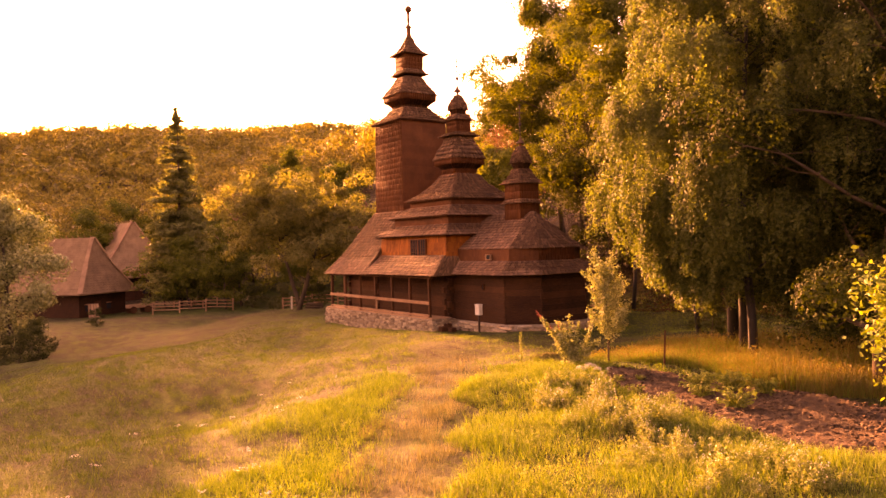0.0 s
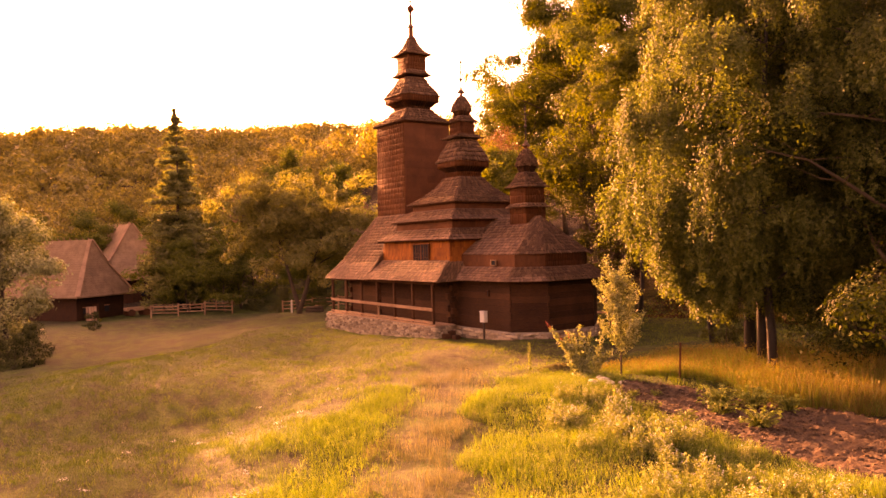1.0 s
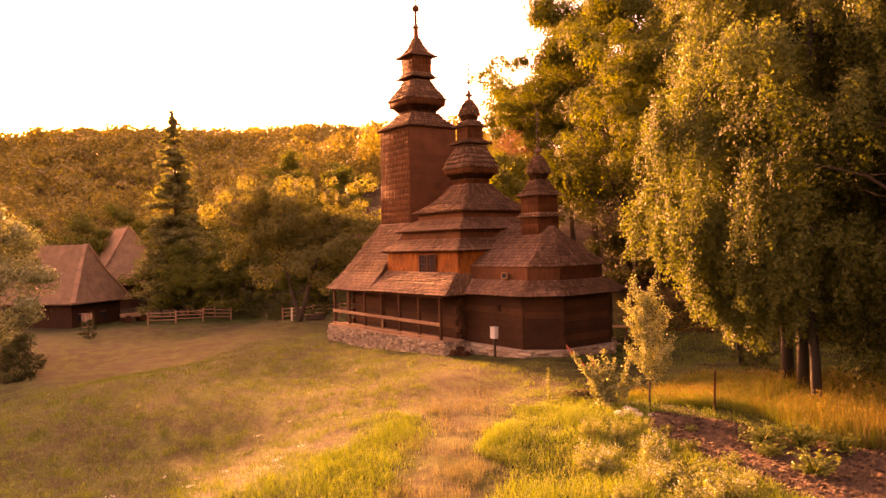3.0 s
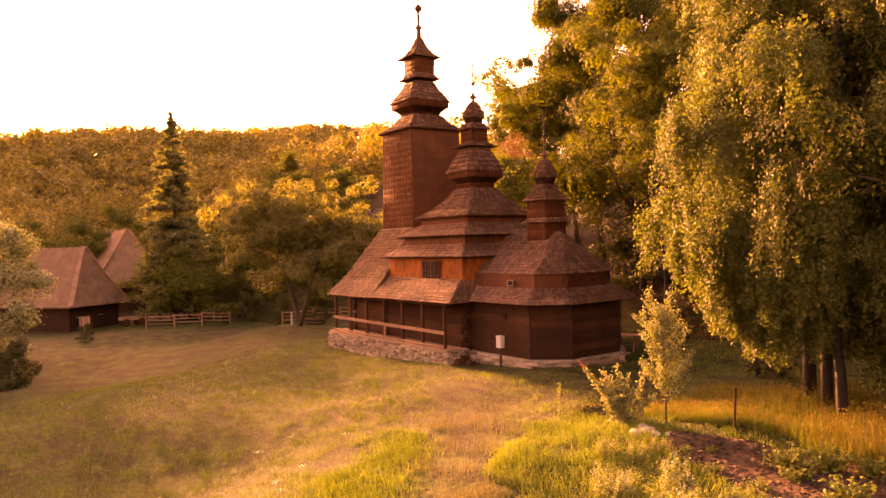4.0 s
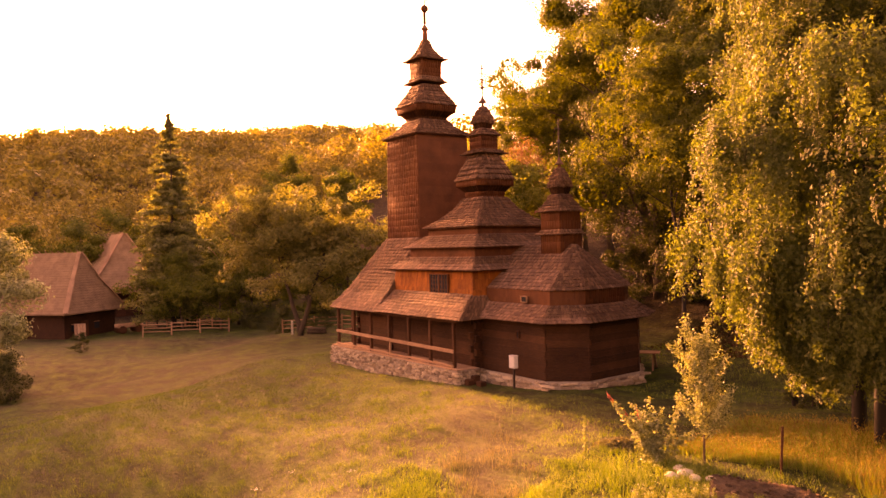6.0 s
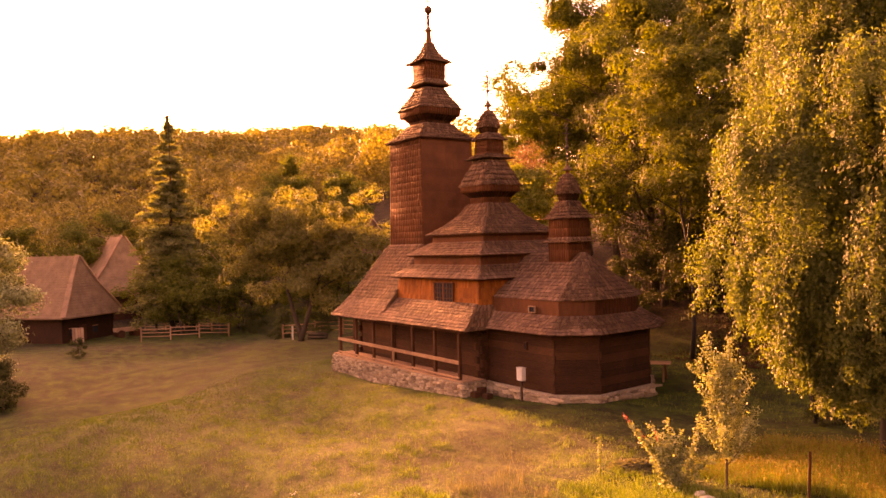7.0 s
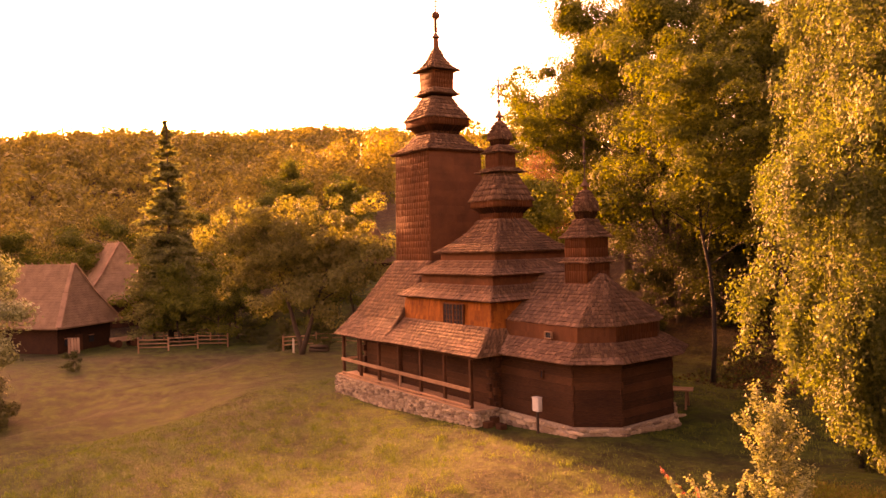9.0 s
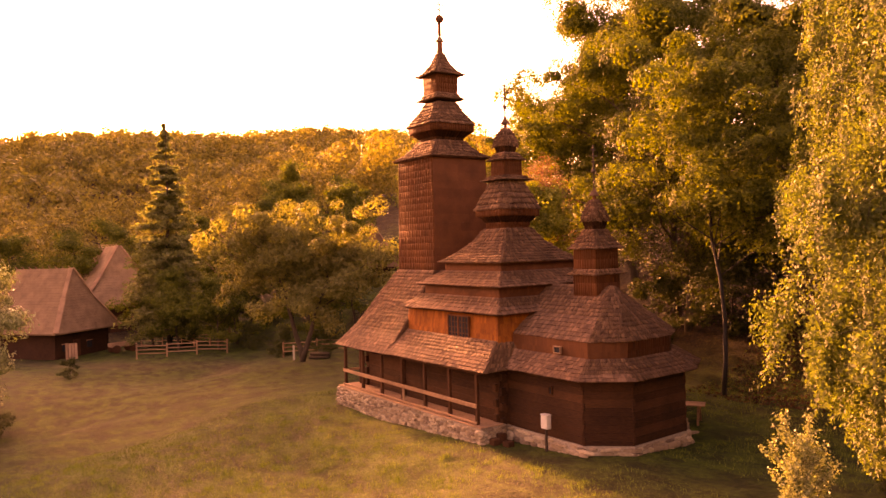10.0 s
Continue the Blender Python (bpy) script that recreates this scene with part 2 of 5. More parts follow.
def tube(points, radii, sides=7):
    """Verts and faces of a tapered tube along a line of points."""
    pts = [Vector(p) for p in points]
    verts, faces = [], []
    for i, p in enumerate(pts):
        d = (pts[min(i + 1, len(pts) - 1)] - pts[max(i - 1, 0)]).normalized()
        a = d.cross(Vector((0.3, 0.2, 1)) if abs(d.z) < 0.9 else Vector((1, 0, 0))).normalized()
        b = d.cross(a)
        for k in range(sides):
            t = 2 * math.pi * k / sides
            verts.append(p + radii[i] * (math.cos(t) * a + math.sin(t) * b))
    for i in range(len(pts) - 1):
        for k in range(sides):
            j = (k + 1) % sides
            faces.append((i * sides + k, i * sides + j, (i + 1) * sides + j, (i + 1) * sides + k))
    faces.append(tuple(range(sides))[::-1])
    faces.append(tuple(range((len(pts) - 1) * sides, len(pts) * sides)))
    return verts, faces


def tubes_mesh(name, lines, mat, sides=7):
    verts, faces = [], []
    for points, radii in lines:
        v, f = tube(points, radii, sides)
        n = len(verts)
        verts += v
        faces += [tuple(i + n for i in q) for q in f]
    return mesh_of(name, verts, faces, mat, True)


def loft(rings):
    """A closed solid through rings of equal numbers of points, bottom to top."""
    verts = [Vector(p) for r in rings for p in r]
    n = len(rings[0])
    faces = [tuple(range(n))[::-1], tuple(range((len(rings) - 1) * n, len(rings) * n))]
    for i in range(len(rings) - 1):
        for k in range(n):
            j = (k + 1) % n
            faces.append((i * n + k, i * n + j, (i + 1) * n + j, (i + 1) * n + k))
    return verts, faces


def square(cx, cy, h, z, cut=0.0):
    """A square ring, counter-clockwise from above, its corners cut by that share of h."""
    if cut <= 0:
        return [(cx - h, cy - h, z), (cx + h, cy - h, z), (cx + h, cy + h, z), (cx - h, cy + h, z)]
    q = h * (1 - cut)
    return [(cx - q, cy - h, z), (cx + q, cy - h, z), (cx + h, cy - q, z), (cx + h, cy + q, z),
            (cx + q, cy + h, z), (cx - q, cy + h, z), (cx - h, cy + q, z), (cx - h, cy - q, z)]


RNG = np.random.default_rng(7)


def shingles(quad, step, width, thick=0.022, lift=0.03, rough=0.013, gap=0.03):
    """Courses of single shingles over a face (lower left, lower right, upper right, upper left, seen from outside): n x 8 x 3."""
    a, b, c, d = [np.array(p, float) for p in quad]
    up = (c + d) / 2 - (a + b) / 2
    along = (b + c) / 2 - (a + d) / 2
    n = np.cross(along, up)
    n /= np.linalg.norm(n)
    hgt = np.linalg.norm(up)
    rows = max(1, round(hgt / step))
    out = []
    for i in range(rows):
        v0, v1 = i / rows, min(1.0, (i + 1.25) / rows)
        l0, r0, l1, r1 = a + (d - a) * v0, b + (c - b) * v0, a + (d - a) * v1, b + (c - b) * v1
        length = np.linalg.norm(r0 - l0)
        m = max(1, round(length / width))
        cuts = (np.arange(m + 1) + np.concatenate([[0], RNG.uniform(-0.28, 0.28, max(m - 1, 0)), [0]])) / m
        for j in range(m):
            s0, s1 = cuts[j] + gap / m, cuts[j + 1] - gap / m
            drop = RNG.normal(0, rough) * up / hgt + up / hgt * (-0.02)
            h = lift + RNG.uniform(-0.4, 0.6) * lift * min(0.5, 16 * gap)
            p0, p1 = l0 + (r0 - l0) * s0 + drop, l0 + (r0 - l0) * s1 + drop
            q0, q1 = l1 + (r1 - l1) * s0, l1 + (r1 - l1) * s1
            tw = RNG.normal(0, 0.005 * min(1.0, 33 * gap))
            out.append((p0 + n * (h - thick + tw), p1 + n * (h - thick - tw), p1 + n * (h + tw * -1), p0 + n * (h + tw), q0 + n * 0.004, q1 + n * 0.004, q1 + n * 0.012, q0 + n * 0.012))
    return np.array(out)


SHINGLE_FACES = ((0, 1, 2, 3), (3, 2, 6, 7), (1, 5, 6, 2), (0, 3, 7, 4), (0, 4, 5, 1))


def boxes_mesh(name, v8, mat):
    v8 = np.asarray(v8, np.float32)
    n = len(v8)
    f = np.array(SHINGLE_FACES, np.int32)
    idx = (f[None] + 8 * np.arange(n, dtype=np.int32)[:, None, None]).reshape(-1)
    me = bpy.data.meshes.new(name)
    me.vertices.add(8 * n)
    me.vertices.foreach_set("co", v8.ravel())
    me.loops.add(len(idx))
    me.loops.foreach_set("vertex_index", idx)
    me.polygons.add(len(idx) // 4)
    me.polygons.foreach_set("loop_start", np.arange(0, len(idx), 4, dtype=np.int32))
    me.materials.append(mat)
    me.update(calc_edges=True)
    return me


def ring_quads(lower, upper):
    n = len(lower)
    return [(lower[k], lower[(k + 1) % n], upper[(k + 1) % n], upper[k]) for k in range(n)]


def shrink(ring, d):
    """The ring moved in by d, for the solid that lies under a covering."""
    c = sum((Vector(p) for p in ring), Vector()) / len(ring)
    return [tuple(Vector(p) + (c - Vector(p)).normalized() * d) for p in ring]


UNIT = []
for k in range(6):
    r = random.Random(k)
    e = [r.uniform(-0.03, 0.03) for _ in range(4)]
    m = mesh_of("shingle", [(0, e[0], 0), (1, e[1], 0), (1, e[1], 1), (0, e[0], 1), (0, 1, 0), (1, 1, 0), (1, 1, 0.45), (0, 1, 0.45)], SHINGLE_FACES, SHINGLE)
    UNIT.append(m)


def single(v8, name, mat, parent, units={}):
    """One object for each shingle, on shared meshes."""
    key = mat.name
    if key not in units:
        units[key] = []
        for m in UNIT:
            c = m.copy()
            c.materials.clear()
            c.materials.append(mat)
            units[key].append(c)
    for i, v in enumerate(v8):
        o, x, y, z = v[0], v[1] - v[0], (v[4] + v[5]) / 2 - (v[0] + v[1]) / 2, (v[2] + v[3]) / 2 - (v[0] + v[1]) / 2
        ob = part(name, units[key][i % 6], parent=parent)
        ob.matrix_basis = Matrix(((x[0], y[0], z[0], o[0]), (x[1], y[1], z[1], o[1]), (x[2], y[2], z[2], o[2]), (0, 0, 0, 1)))


def covered(name, rings, step, width, parent, mat, label="", thick=0.03, lift=0.05, piece="shingle", faces_seen=None, singles=()):
    """A solid through the rings, under one covering of single shingles."""
    v, f = loft(rings)
    body = part(name, mesh_of(name, v, f, mat), parent=parent, label=label)
    cover, alone = [], []
    for i in range(len(rings) - 1):
        for k, q in enumerate(ring_quads(rings[i], rings[i + 1])):
            if faces_seen is None or k in faces_seen:
                w = np.linalg.norm(np.array(q[1]) - np.array(q[0])) + np.linalg.norm(np.array(q[2]) - np.array(q[3]))
                if w > 0.05:
                    (alone if k in singles else cover).append(shingles(q, step, width, thick, lift, *((0.005, 0.006) if mat in (BOARD, ORANGE) else (0.013, 0.03))))
    if alone:
        alone = np.concatenate(alone)
        single(alone[:300], piece, mat, body)
        if len(alone) > 300:
            cover.append(alone[300:])
    if cover:
        ob = part(piece + "_covering", boxes_mesh(piece + "_covering", np.concatenate(cover), mat), parent=body)
        tagged(ob, kind="stuff")
    return body


# ================= ground =================
LEVELS = [
    (18.3, -7.3, 0.1), (22.5, -8.3, -0.15), (24.2, -9.3, -0.2), (3.7, -7.5, -0.4), (11.5, -8.6, -0.45), (4, -4.9, -0.25),
    (-9.4, -4.1, -0.6), (15.1, -7, -0.1), (-23, -19, -3.3), (-41, 0, -2.3), (-57, -12, -3), (-28, 1.9, -1.4), (18.8, -19, -0.75),
    (2.6, -10.3, -1.0), (8.8, -18.4, -1.75), (20.8, -14.8, -0.42), (23, -11.6, -0.1), (28, -14.8, 0), (21.9, -2.8, 0.5), (18.6, -1.8, 0.55),
    (-1.6, -12.7, -0.95), (-15.3, -15.8, -2.1), (10.3, -5.9, -0.06), (8.2, -3.9, 0.0), (-36, -6.3, -2.76), (9.5, 3, -0.2), (12, 6, 0.3), (0, 8, 0.1),
    (35, -25, -0.8), (33, -8, 0.4), (-8, -30, -3.5), (10, -34, -2.6),
]
LX, LY, LZ = (np.array(c, float) for c in zip(*LEVELS))


def smooth(a, b, x):
    t = np.clip((x - a) / (b - a), 0, 1)
    return t * t * (3 - 2 * t)


def height(x, y):
    x, y = np.asarray(x, float), np.asarray(y, float)
    d2 = (x[..., None] - LX) ** 2 + (y[..., None] - LY) ** 2
    w = 1 / (d2 + 3.0) ** 1.6
    z = (w * LZ).sum(-1) / w.sum(-1)
    north = 0.4 * np.clip(y - 9 + 0.06 * np.clip(-x, 0, 200), 0, 46) * smooth(8, 16, y + 0.05 * np.clip(-x, 0, 100))
    west = 44.5 * smooth(-70, -330, x)
    east = 3 * smooth(45, 120, x) + 7 * smooth(60, 140, y) * smooth(-120, -220, x)
    z = z + np.maximum(north, west) + 0.25 * np.minimum(north, west) + east
    return z + 0.05 * np.sin(0.9 * x + 0.4 * y) * np.sin(0.7 * y - 0.3 * x)


def level(x, y):
    return float(height(x, y))


def segment_distance(x, y, a, b):
    ax, ay, bx, by = *a, *b
    t = np.clip(((x - ax) * (bx - ax) + (y - ay) * (by - ay)) / ((bx - ax) ** 2 + (by - ay) ** 2), 0, 1)
    return np.hypot(x - ax - t * (bx - ax), y - ay - t * (by - ay))


TRACK = ((28, -21.5), (22.9, -17.8), (20.3, -15.9), (17.2, -13.7), (14.6, -11.2), (12, -9.2), (9, -7.3))
FARTRACK = ((-60, -16), (-44, -8), (-38, -1), (-30, -3))


def line_distance(x, y, line):
    return np.min([segment_distance(x, y, line[i], line[i + 1]) for i in range(len(line) - 1)], axis=0)


def build_ground():
    n = 250
    u = np.linspace(-1, 1, n)
    gx, gy = np.meshgrid(5 + 48 * u + 1900 * u ** 7, -8 + 40 * u + 1900 * u ** 7, indexing="ij")
    gz = height(gx, gy)
    verts = np.stack([gx, gy, gz], -1).reshape(-1, 3)
    i, j = np.meshgrid(np.arange(n - 1), np.arange(n - 1), indexing="ij")
    a = (i * n + j).ravel()
    faces = np.stack([a, a + n, a + n + 1, a + 1], -1)
    me = mesh_of("ground", verts.tolist(), faces.tolist(), GROUND, True)
    x, y = verts[:, 0], verts[:, 1]
    wob = 0.5 * np.sin(1.3 * x + 0.7 * y) + 0.3 * np.sin(2.9 * x - 2.1 * y)
    dry = 0.5 * (1 - smooth(0.2, 1.7, line_distance(x, y, TRACK) + 0.6 * wob)) * (0.6 + 0.4 * np.sin(2.3 * x + 1.1 * y))
    dry *= smooth(8, 16, x)
    dry = np.maximum(dry, 0.42 * (1 - smooth(2.5, 7, np.hypot(0.8 * (x - 11), y + 7.5) + wob)))
    dry = np.maximum(dry, 0.7 * (1 - smooth(0.6, 2.4, line_distance(x, y, FARTRACK) + 0.4 * wob)))
    litter = np.maximum(smooth(9, 15, y + 0.5 * wob) * (x > -40), smooth(-55, -75, x + wob))
    for name, values in (("dry", dry), ("litter", litter)):
        at = me.attributes.new(name, "FLOAT", "POINT")
        at.data.foreach_set("value", values.astype(np.float32))
    return tagged(new("ground", me), "uneven mown meadow with green and straw-dry patches", "ground", kind="structure")


build_ground()

# ================= the wooden church =================
church = thing("church", "dark weathered log church with three tiered shingled towers", "church")
TX, NX, CX = -5.0, 0.18, 5.58           # axes of the west tower, the nave and the chancel spire


def walls_of_logs(name, outline, z0, z1, parent, label, course=0.29, depth=0.22, ends=0.16):
    """Log walls along an outline, one log a course and side, crossing at the corners."""
    wall = part(name, mesh_of(name, *loft([shrink([(x, y, z0) for x, y in outline], 0.24), shrink([(x, y, z1) for x, y in outline], 0.24)]), LOG), parent=parent, label=label)
    n = len(outline)
    for k in range(n):
        a, b = Vector((*outline[k], 0)), Vector((*outline[(k + 1) % n], 0))
        d = (b - a).normalized()
        shift = 0.5 * course * (k % 2)
        rows = int((z1 - z0 + shift) / course)
        meshes = []
        for over in (ends, 0.25 * ends):
            length = (b - a).length + 2 * over
            bm = beam((-length / 2, 0, 0), (length / 2, 0, 0), depth, course * 0.997, 0.012)
            me = bpy.data.meshes.new("log")
            bm.to_mesh(me)
            bm.free()
            me.materials.append(LOG)
            meshes.append(me)
        inward = Vector((-d.y, d.x, 0)) * (depth / 2)
        for i in range(rows):
            ob = part("log", meshes[(i + k) % 2], parent=wall)
            m = Matrix((d, Vector((-d.y, d.x, 0)), Vector((0, 0, 1)))).transposed().to_4x4()
            m.translation = (a + b) / 2 + inward + Vector((0, 0, z0 + (i + 0.5) * course - shift * 0.98)) + d * random.uniform(-0.02, 0.02)
            ob.matrix_basis = m
    return wall


# foundations
def stone_base(name, x0, x1, y0, y1, z0, z1, label):
    base = part(name, box(x0 + 0.06, x1 - 0.06, y0 + 0.06, y1 - 0.06, z0, z1 - 0.02), MORTAR, church, label)
    rng = random.Random(3)
    shapes = []
    for k in range(9):
        bm = bmesh.new()
        bmesh.ops.create_icosphere(bm, subdivisions=1, radius=0.5)
        for v in bm.verts:
            v.co *= rng.uniform(0.85, 1.12)
            v.co.x, v.co.y, v.co.z = (math.copysign(abs(2 * c) ** 0.65 / 2, c) for c in v.co)
        me = bpy.data.meshes.new("stone")
        bm.to_mesh(me)
        bm.free()
        me.materials.append(STONE)
        shapes.append(me)

    def side(p, q, out):
        p, q, out = Vector(p), Vector(q), Vector(out)
        length, d = (q - p).length, (q - p).normalized()
        z = z0
        while z < z1 - 0.05:
            h = min(rng.uniform(0.1, 0.2), z1 - z)
            s = rng.uniform(-0.1, 0)
            while s < length:
                w = rng.uniform(0.12, 0.36)
                ob = part("stone", rng.choice(shapes), parent=base)
                at = p + d * min(s + w / 2, length - 0.05) + out * rng.uniform(-0.03, 0.05) + Vector((0, 0, z + h / 2 + rng.uniform(-0.04, 0.04)))
                m = Matrix((d, out, Vector((0, 0, 1)))).transposed().to_4x4()
                m.translation = at
                ob.matrix_basis = m @ pose(0, 0, 0, rng.uniform(-8, 8), rng.uniform(-14, 14), rng.uniform(-10, 10)) @ Matrix.Diagonal((w * rng.uniform(0.85, 1.1), 0.24, h * rng.uniform(0.8, 1.25), 1))
                s += w
            z += h
    side((x0, y0 + 0.1, 0), (x1, y0 + 0.1, 0), (0, -1, 0))
    side((x1 - 0.1, y0, 0), (x1 - 0.1, y1, 0), (1, 0, 0))
    side((x0 + 0.1, y1, 0), (x0 + 0.1, y0, 0), (-1, 0, 0))
    return base, shapes


_, STONES = stone_base("gallery_base", -8.1, 4.0, -4.66, -3.5, -0.75, 0.36, "rubble stone gallery base")
APSE = [(3.6, -3.1), (7.8, -3.1), (8.95, -1.8), (8.7, 1.25), (7.3, 2.9), (3.6, 2.9)]


def grown(outline, d):
    c = Vector((sum(p[0] for p in outline) / len(outline), sum(p[1] for p in outline) / len(outline)))
    return [tuple(Vector(p) + (Vector(p) - c).normalized() * d) for p in outline]


foot = grown(APSE, 0.12)
chancel_base = part("chancel_base", mesh_of("chancel_base", *loft([[(x, y, -0.7) for x, y in foot], [(x, y, 0.0) for x, y in foot], [(x, y, 0.26) for x, y in grown(APSE, 0.04)]]), MORTAR), parent=church, label="low rough stone base with crumbling plaster")
rb = random.Random(17)
for k in range(4):
    a, b = Vector((*foot[k], 0)), Vector((*foot[k + 1], 0))
    d = (b - a).normalized()
    out = Vector((d.y, -d.x, 0))
    for z, h, lo, hi in ((-0.4, 0.24, 0.25, 0.6), (-0.18, 0.2, 0.2, 0.6), (0.0, 0.18, 0.25, 0.8), (0.14, 0.13, 0.3, 1.0)):
        s = rb.uniform(-0.2, 0)
        while s < (b - a).length:
            w = rb.uniform(lo, hi)
            ob = part("stone", rb.choice(STONES), parent=chancel_base)
            m = Matrix((d, -out, Vector((0, 0, 1)))).transposed().to_4x4()
            m.translation = a + d * (s + w / 2) + out * (rb.uniform(-0.06, 0.05) - 0.25 * max(0, z)) + Vector((0, 0, z + rb.uniform(-0.03, 0.03)))
            ob.matrix_basis = m @ pose(0, 0, 0, rb.uniform(-6, 6), rb.uniform(-9, 9), rb.uniform(-6, 6)) @ Matrix.Diagonal((w * rb.uniform(0.9, 1.08), 0.2, h * rb.uniform(0.85, 1.3), 1))
            s += w
# timber ends and a step stone where the gallery stops
for x, y, w, h in ((4.25, -4.2, 0.32, 0.34), (4.75, -3.95, 0.36, 0.3), (4.15, -3.8, 0.3, 0.45)):
    part("sill_end", box(x - w / 2, x + w / 2, y - 0.16, y + 0.16, -0.45, -0.45 + h + 0.12, 0.03), LOG, church)
part("nave_base", box(-7.0, 3.85, -3.65, 3.65, -0.7, 0.3), MORTAR, church)

walls_of_logs("nave_wall", [(-3.4, -3.55), (3.75, -3.55), (3.75, 3.55), (-3.4, 3.55)], 0.3, 3.3, church, "dark squared log wall")
walls_of_logs("narthex_wall", [(-7.0, -3.5), (-3.45, -3.5), (-3.45, 3.5), (-7.0, 3.5)], 0.3, 3.0, church, "dark squared log wall")
walls_of_logs("chancel_wall", APSE, 0.27, 2.95, church, "dark squared log wall", ends=0.05)

# gallery
gallery = part("gallery_floor", box(-8.0, 3.95, -4.62, -3.5, 0.36, 0.42, 0.01), GREYWOOD, church, "grey plank gallery floor")
POSTS = [-7.57 + 1.842 * i for i in range(7)]
for x in POSTS:
    part("gallery_post", box(x - 0.075, x + 0.075, -4.48, -4.34, 0.42, 2.5, 0.015), POST, church)
part("top_plate", box(-7.75, 3.75, -4.5, -4.32, 2.36, 2.5, 0.015), POST, church)
for i in range(3):
    part("gallery_rail", beam((-7.66 + 3.74 * i, -4.5, 1.2 - 0.02 * i), (-7.66 + 3.74 * (i + 1) - 0.02, -4.5, 1.18 - 0.02 * i), 0.06, 0.16, 0.012), GREYWOOD, church, "pale grey plank rail")
    part("foot_rail", beam((-7.66 + 3.74 * i, -4.5, 0.52), (-7.66 + 3.74 * (i + 1) - 0.02, -4.5, 0.5), 0.05, 0.09, 0.01), GREYWOOD, church, "low grey plank at the gallery floor")
part("end_rail", beam((-7.62, -4.4, 1.18), (-7.62, -3.55, 1.18), 0.05, 0.12, 0.01), GREYWOOD, church)
part("end_plate", box(-7.66, -7.5, -4.4, 4.3, 2.36, 2.5, 0.015), POST, church)
part("end_post", box(-7.65, -7.49, -3.62, -3.46, 0.42, 2.5, 0.015), POST, church)
part("gallery_strut", box(-1.96 - 0.06, -1.96 + 0.06, -4.47, -4.38, 0.42, 1.12, 0.01), GREYWOOD, church)


# roofs of the body
def rect(x0, x1, y0, y1, z):
    return [(x0, y0, z), (x1, y0, z), (x1, y1, z), (x0, y1, z)]


covered("narthex_roof", [rect(-8.07, -3.0, -4.68, 4.68, 2.46), rect(-7.55, -3.1, -3.75, 3.75, 3.45), rect(-6.72, -3.3, -1.72, 1.72, 6.15)], 0.21, 0.1, church, SHINGLE, "steep weathered shingle roof", faces_seen=(0, 1, 3), singles=(0,))
covered("nave_skirt_roof", [rect(-3.05, 4.29, -4.7, 4.7, 2.5), rect(-3.3, 3.5, -3.42, 3.42, 3.52)], 0.19, 0.1, church, SHINGLE, "weathered shingle skirt roof", faces_seen=(0, 1), singles=(0,))

NAVE = ((3.3, 3.4, 4.62, 3.28, 4.56, 3.58, 5.15, 2.78), (5.0, 2.74, 5.64, 2.72, 5.585, 3.02, 6.18, 2.12), (6.05, 2.06, 6.58, 2.05, 6.53, 2.29, 6.53, 2.29))
for i, (z0, h0, z1, h1, ze, he, zt, ht) in enumerate(NAVE):
    covered("nave_drum", [square(NX, 0, h0, z0), square(NX, 0, h1, z1)], 0.44 if i == 0 else 0.3, 0.12, church, ORANGE if i == 0 else BOARD, "orange-brown vertical board wall" if i == 0 else "", 0.018, 0.022, "board", (0, 1), (0, 1))
    if i < 2:
        covered("nave_tier_roof", [square(NX, 0, he, ze), square(NX, 0, (he + ht) / 2, ze + 0.46 * (zt - ze)), square(NX, 0, ht, zt)], 0.2, 0.1, church, SHINGLE, "weathered shingle tier roof", faces_seen=(0, 1), singles=(0, 1))


def eave_board(cx, cy, h, z):
    part("eave_board", mesh_of("eave_board", *loft([square(cx, cy, h * 0.985, z - 0.05), square(cx, cy, h, z)]), POST), parent=church)


for h, z in ((3.58, 4.56), (3.02, 5.585), (2.29, 6.53)):
    eave_board(NX, 0, h, z)
eave_board(TX, 0, 1.78, 11.64)


def tower(name, cx, cy, levels, cut, step, width, mat, label, lean=(0.0, 0.0, 0.0), thick=0.045, lift=0.075):
    """Rings of (z, half width); the lean is metres a metre above a height."""
    rings = [square(cx + lean[0] * max(0, z - lean[2]), cy + lean[1] * max(0, z - lean[2]), h, z, cut) for z, h in levels]
    return covered(name, rings, step, width, church, mat, label, thick, lift)


# nave crown
tower("nave_crown_roof", NX, 0, [(6.53, 2.29), (6.95, 1.66), (7.45, 1.12), (8.02, 0.76)], 0, 0.2, 0.13, SHINGLE, "flared shingle roof")
tower("nave_neck", NX, 0, [(7.95, 0.72), (8.35, 0.78)], 0.25, 0.2, 0.12, BOARD, "")
# dark wood underside, which also holds the shade below the bulge
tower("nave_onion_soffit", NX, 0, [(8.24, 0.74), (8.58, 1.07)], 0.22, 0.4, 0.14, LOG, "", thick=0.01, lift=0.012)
tower("nave_onion_fascia", NX, 0, [(8.56, 1.11), (8.86, 1.12)], 0.22, 0.3, 0.11, BOARD, "", thick=0.02, lift=0.03)
tower("nave_onion", NX, 0, [(8.84, 1.16), (9.1, 1.06), (9.35, 0.96), (9.6, 0.8), (10.15, 0.56)], 0.22, 0.2, 0.11, SHINGLE, "bulging shingle onion")
tower("nave_collar", NX, 0, [(10.14, 0.84), (10.24, 0.68), (10.38, 0.5)], 0, 0.14, 0.1, SHINGLE, "")
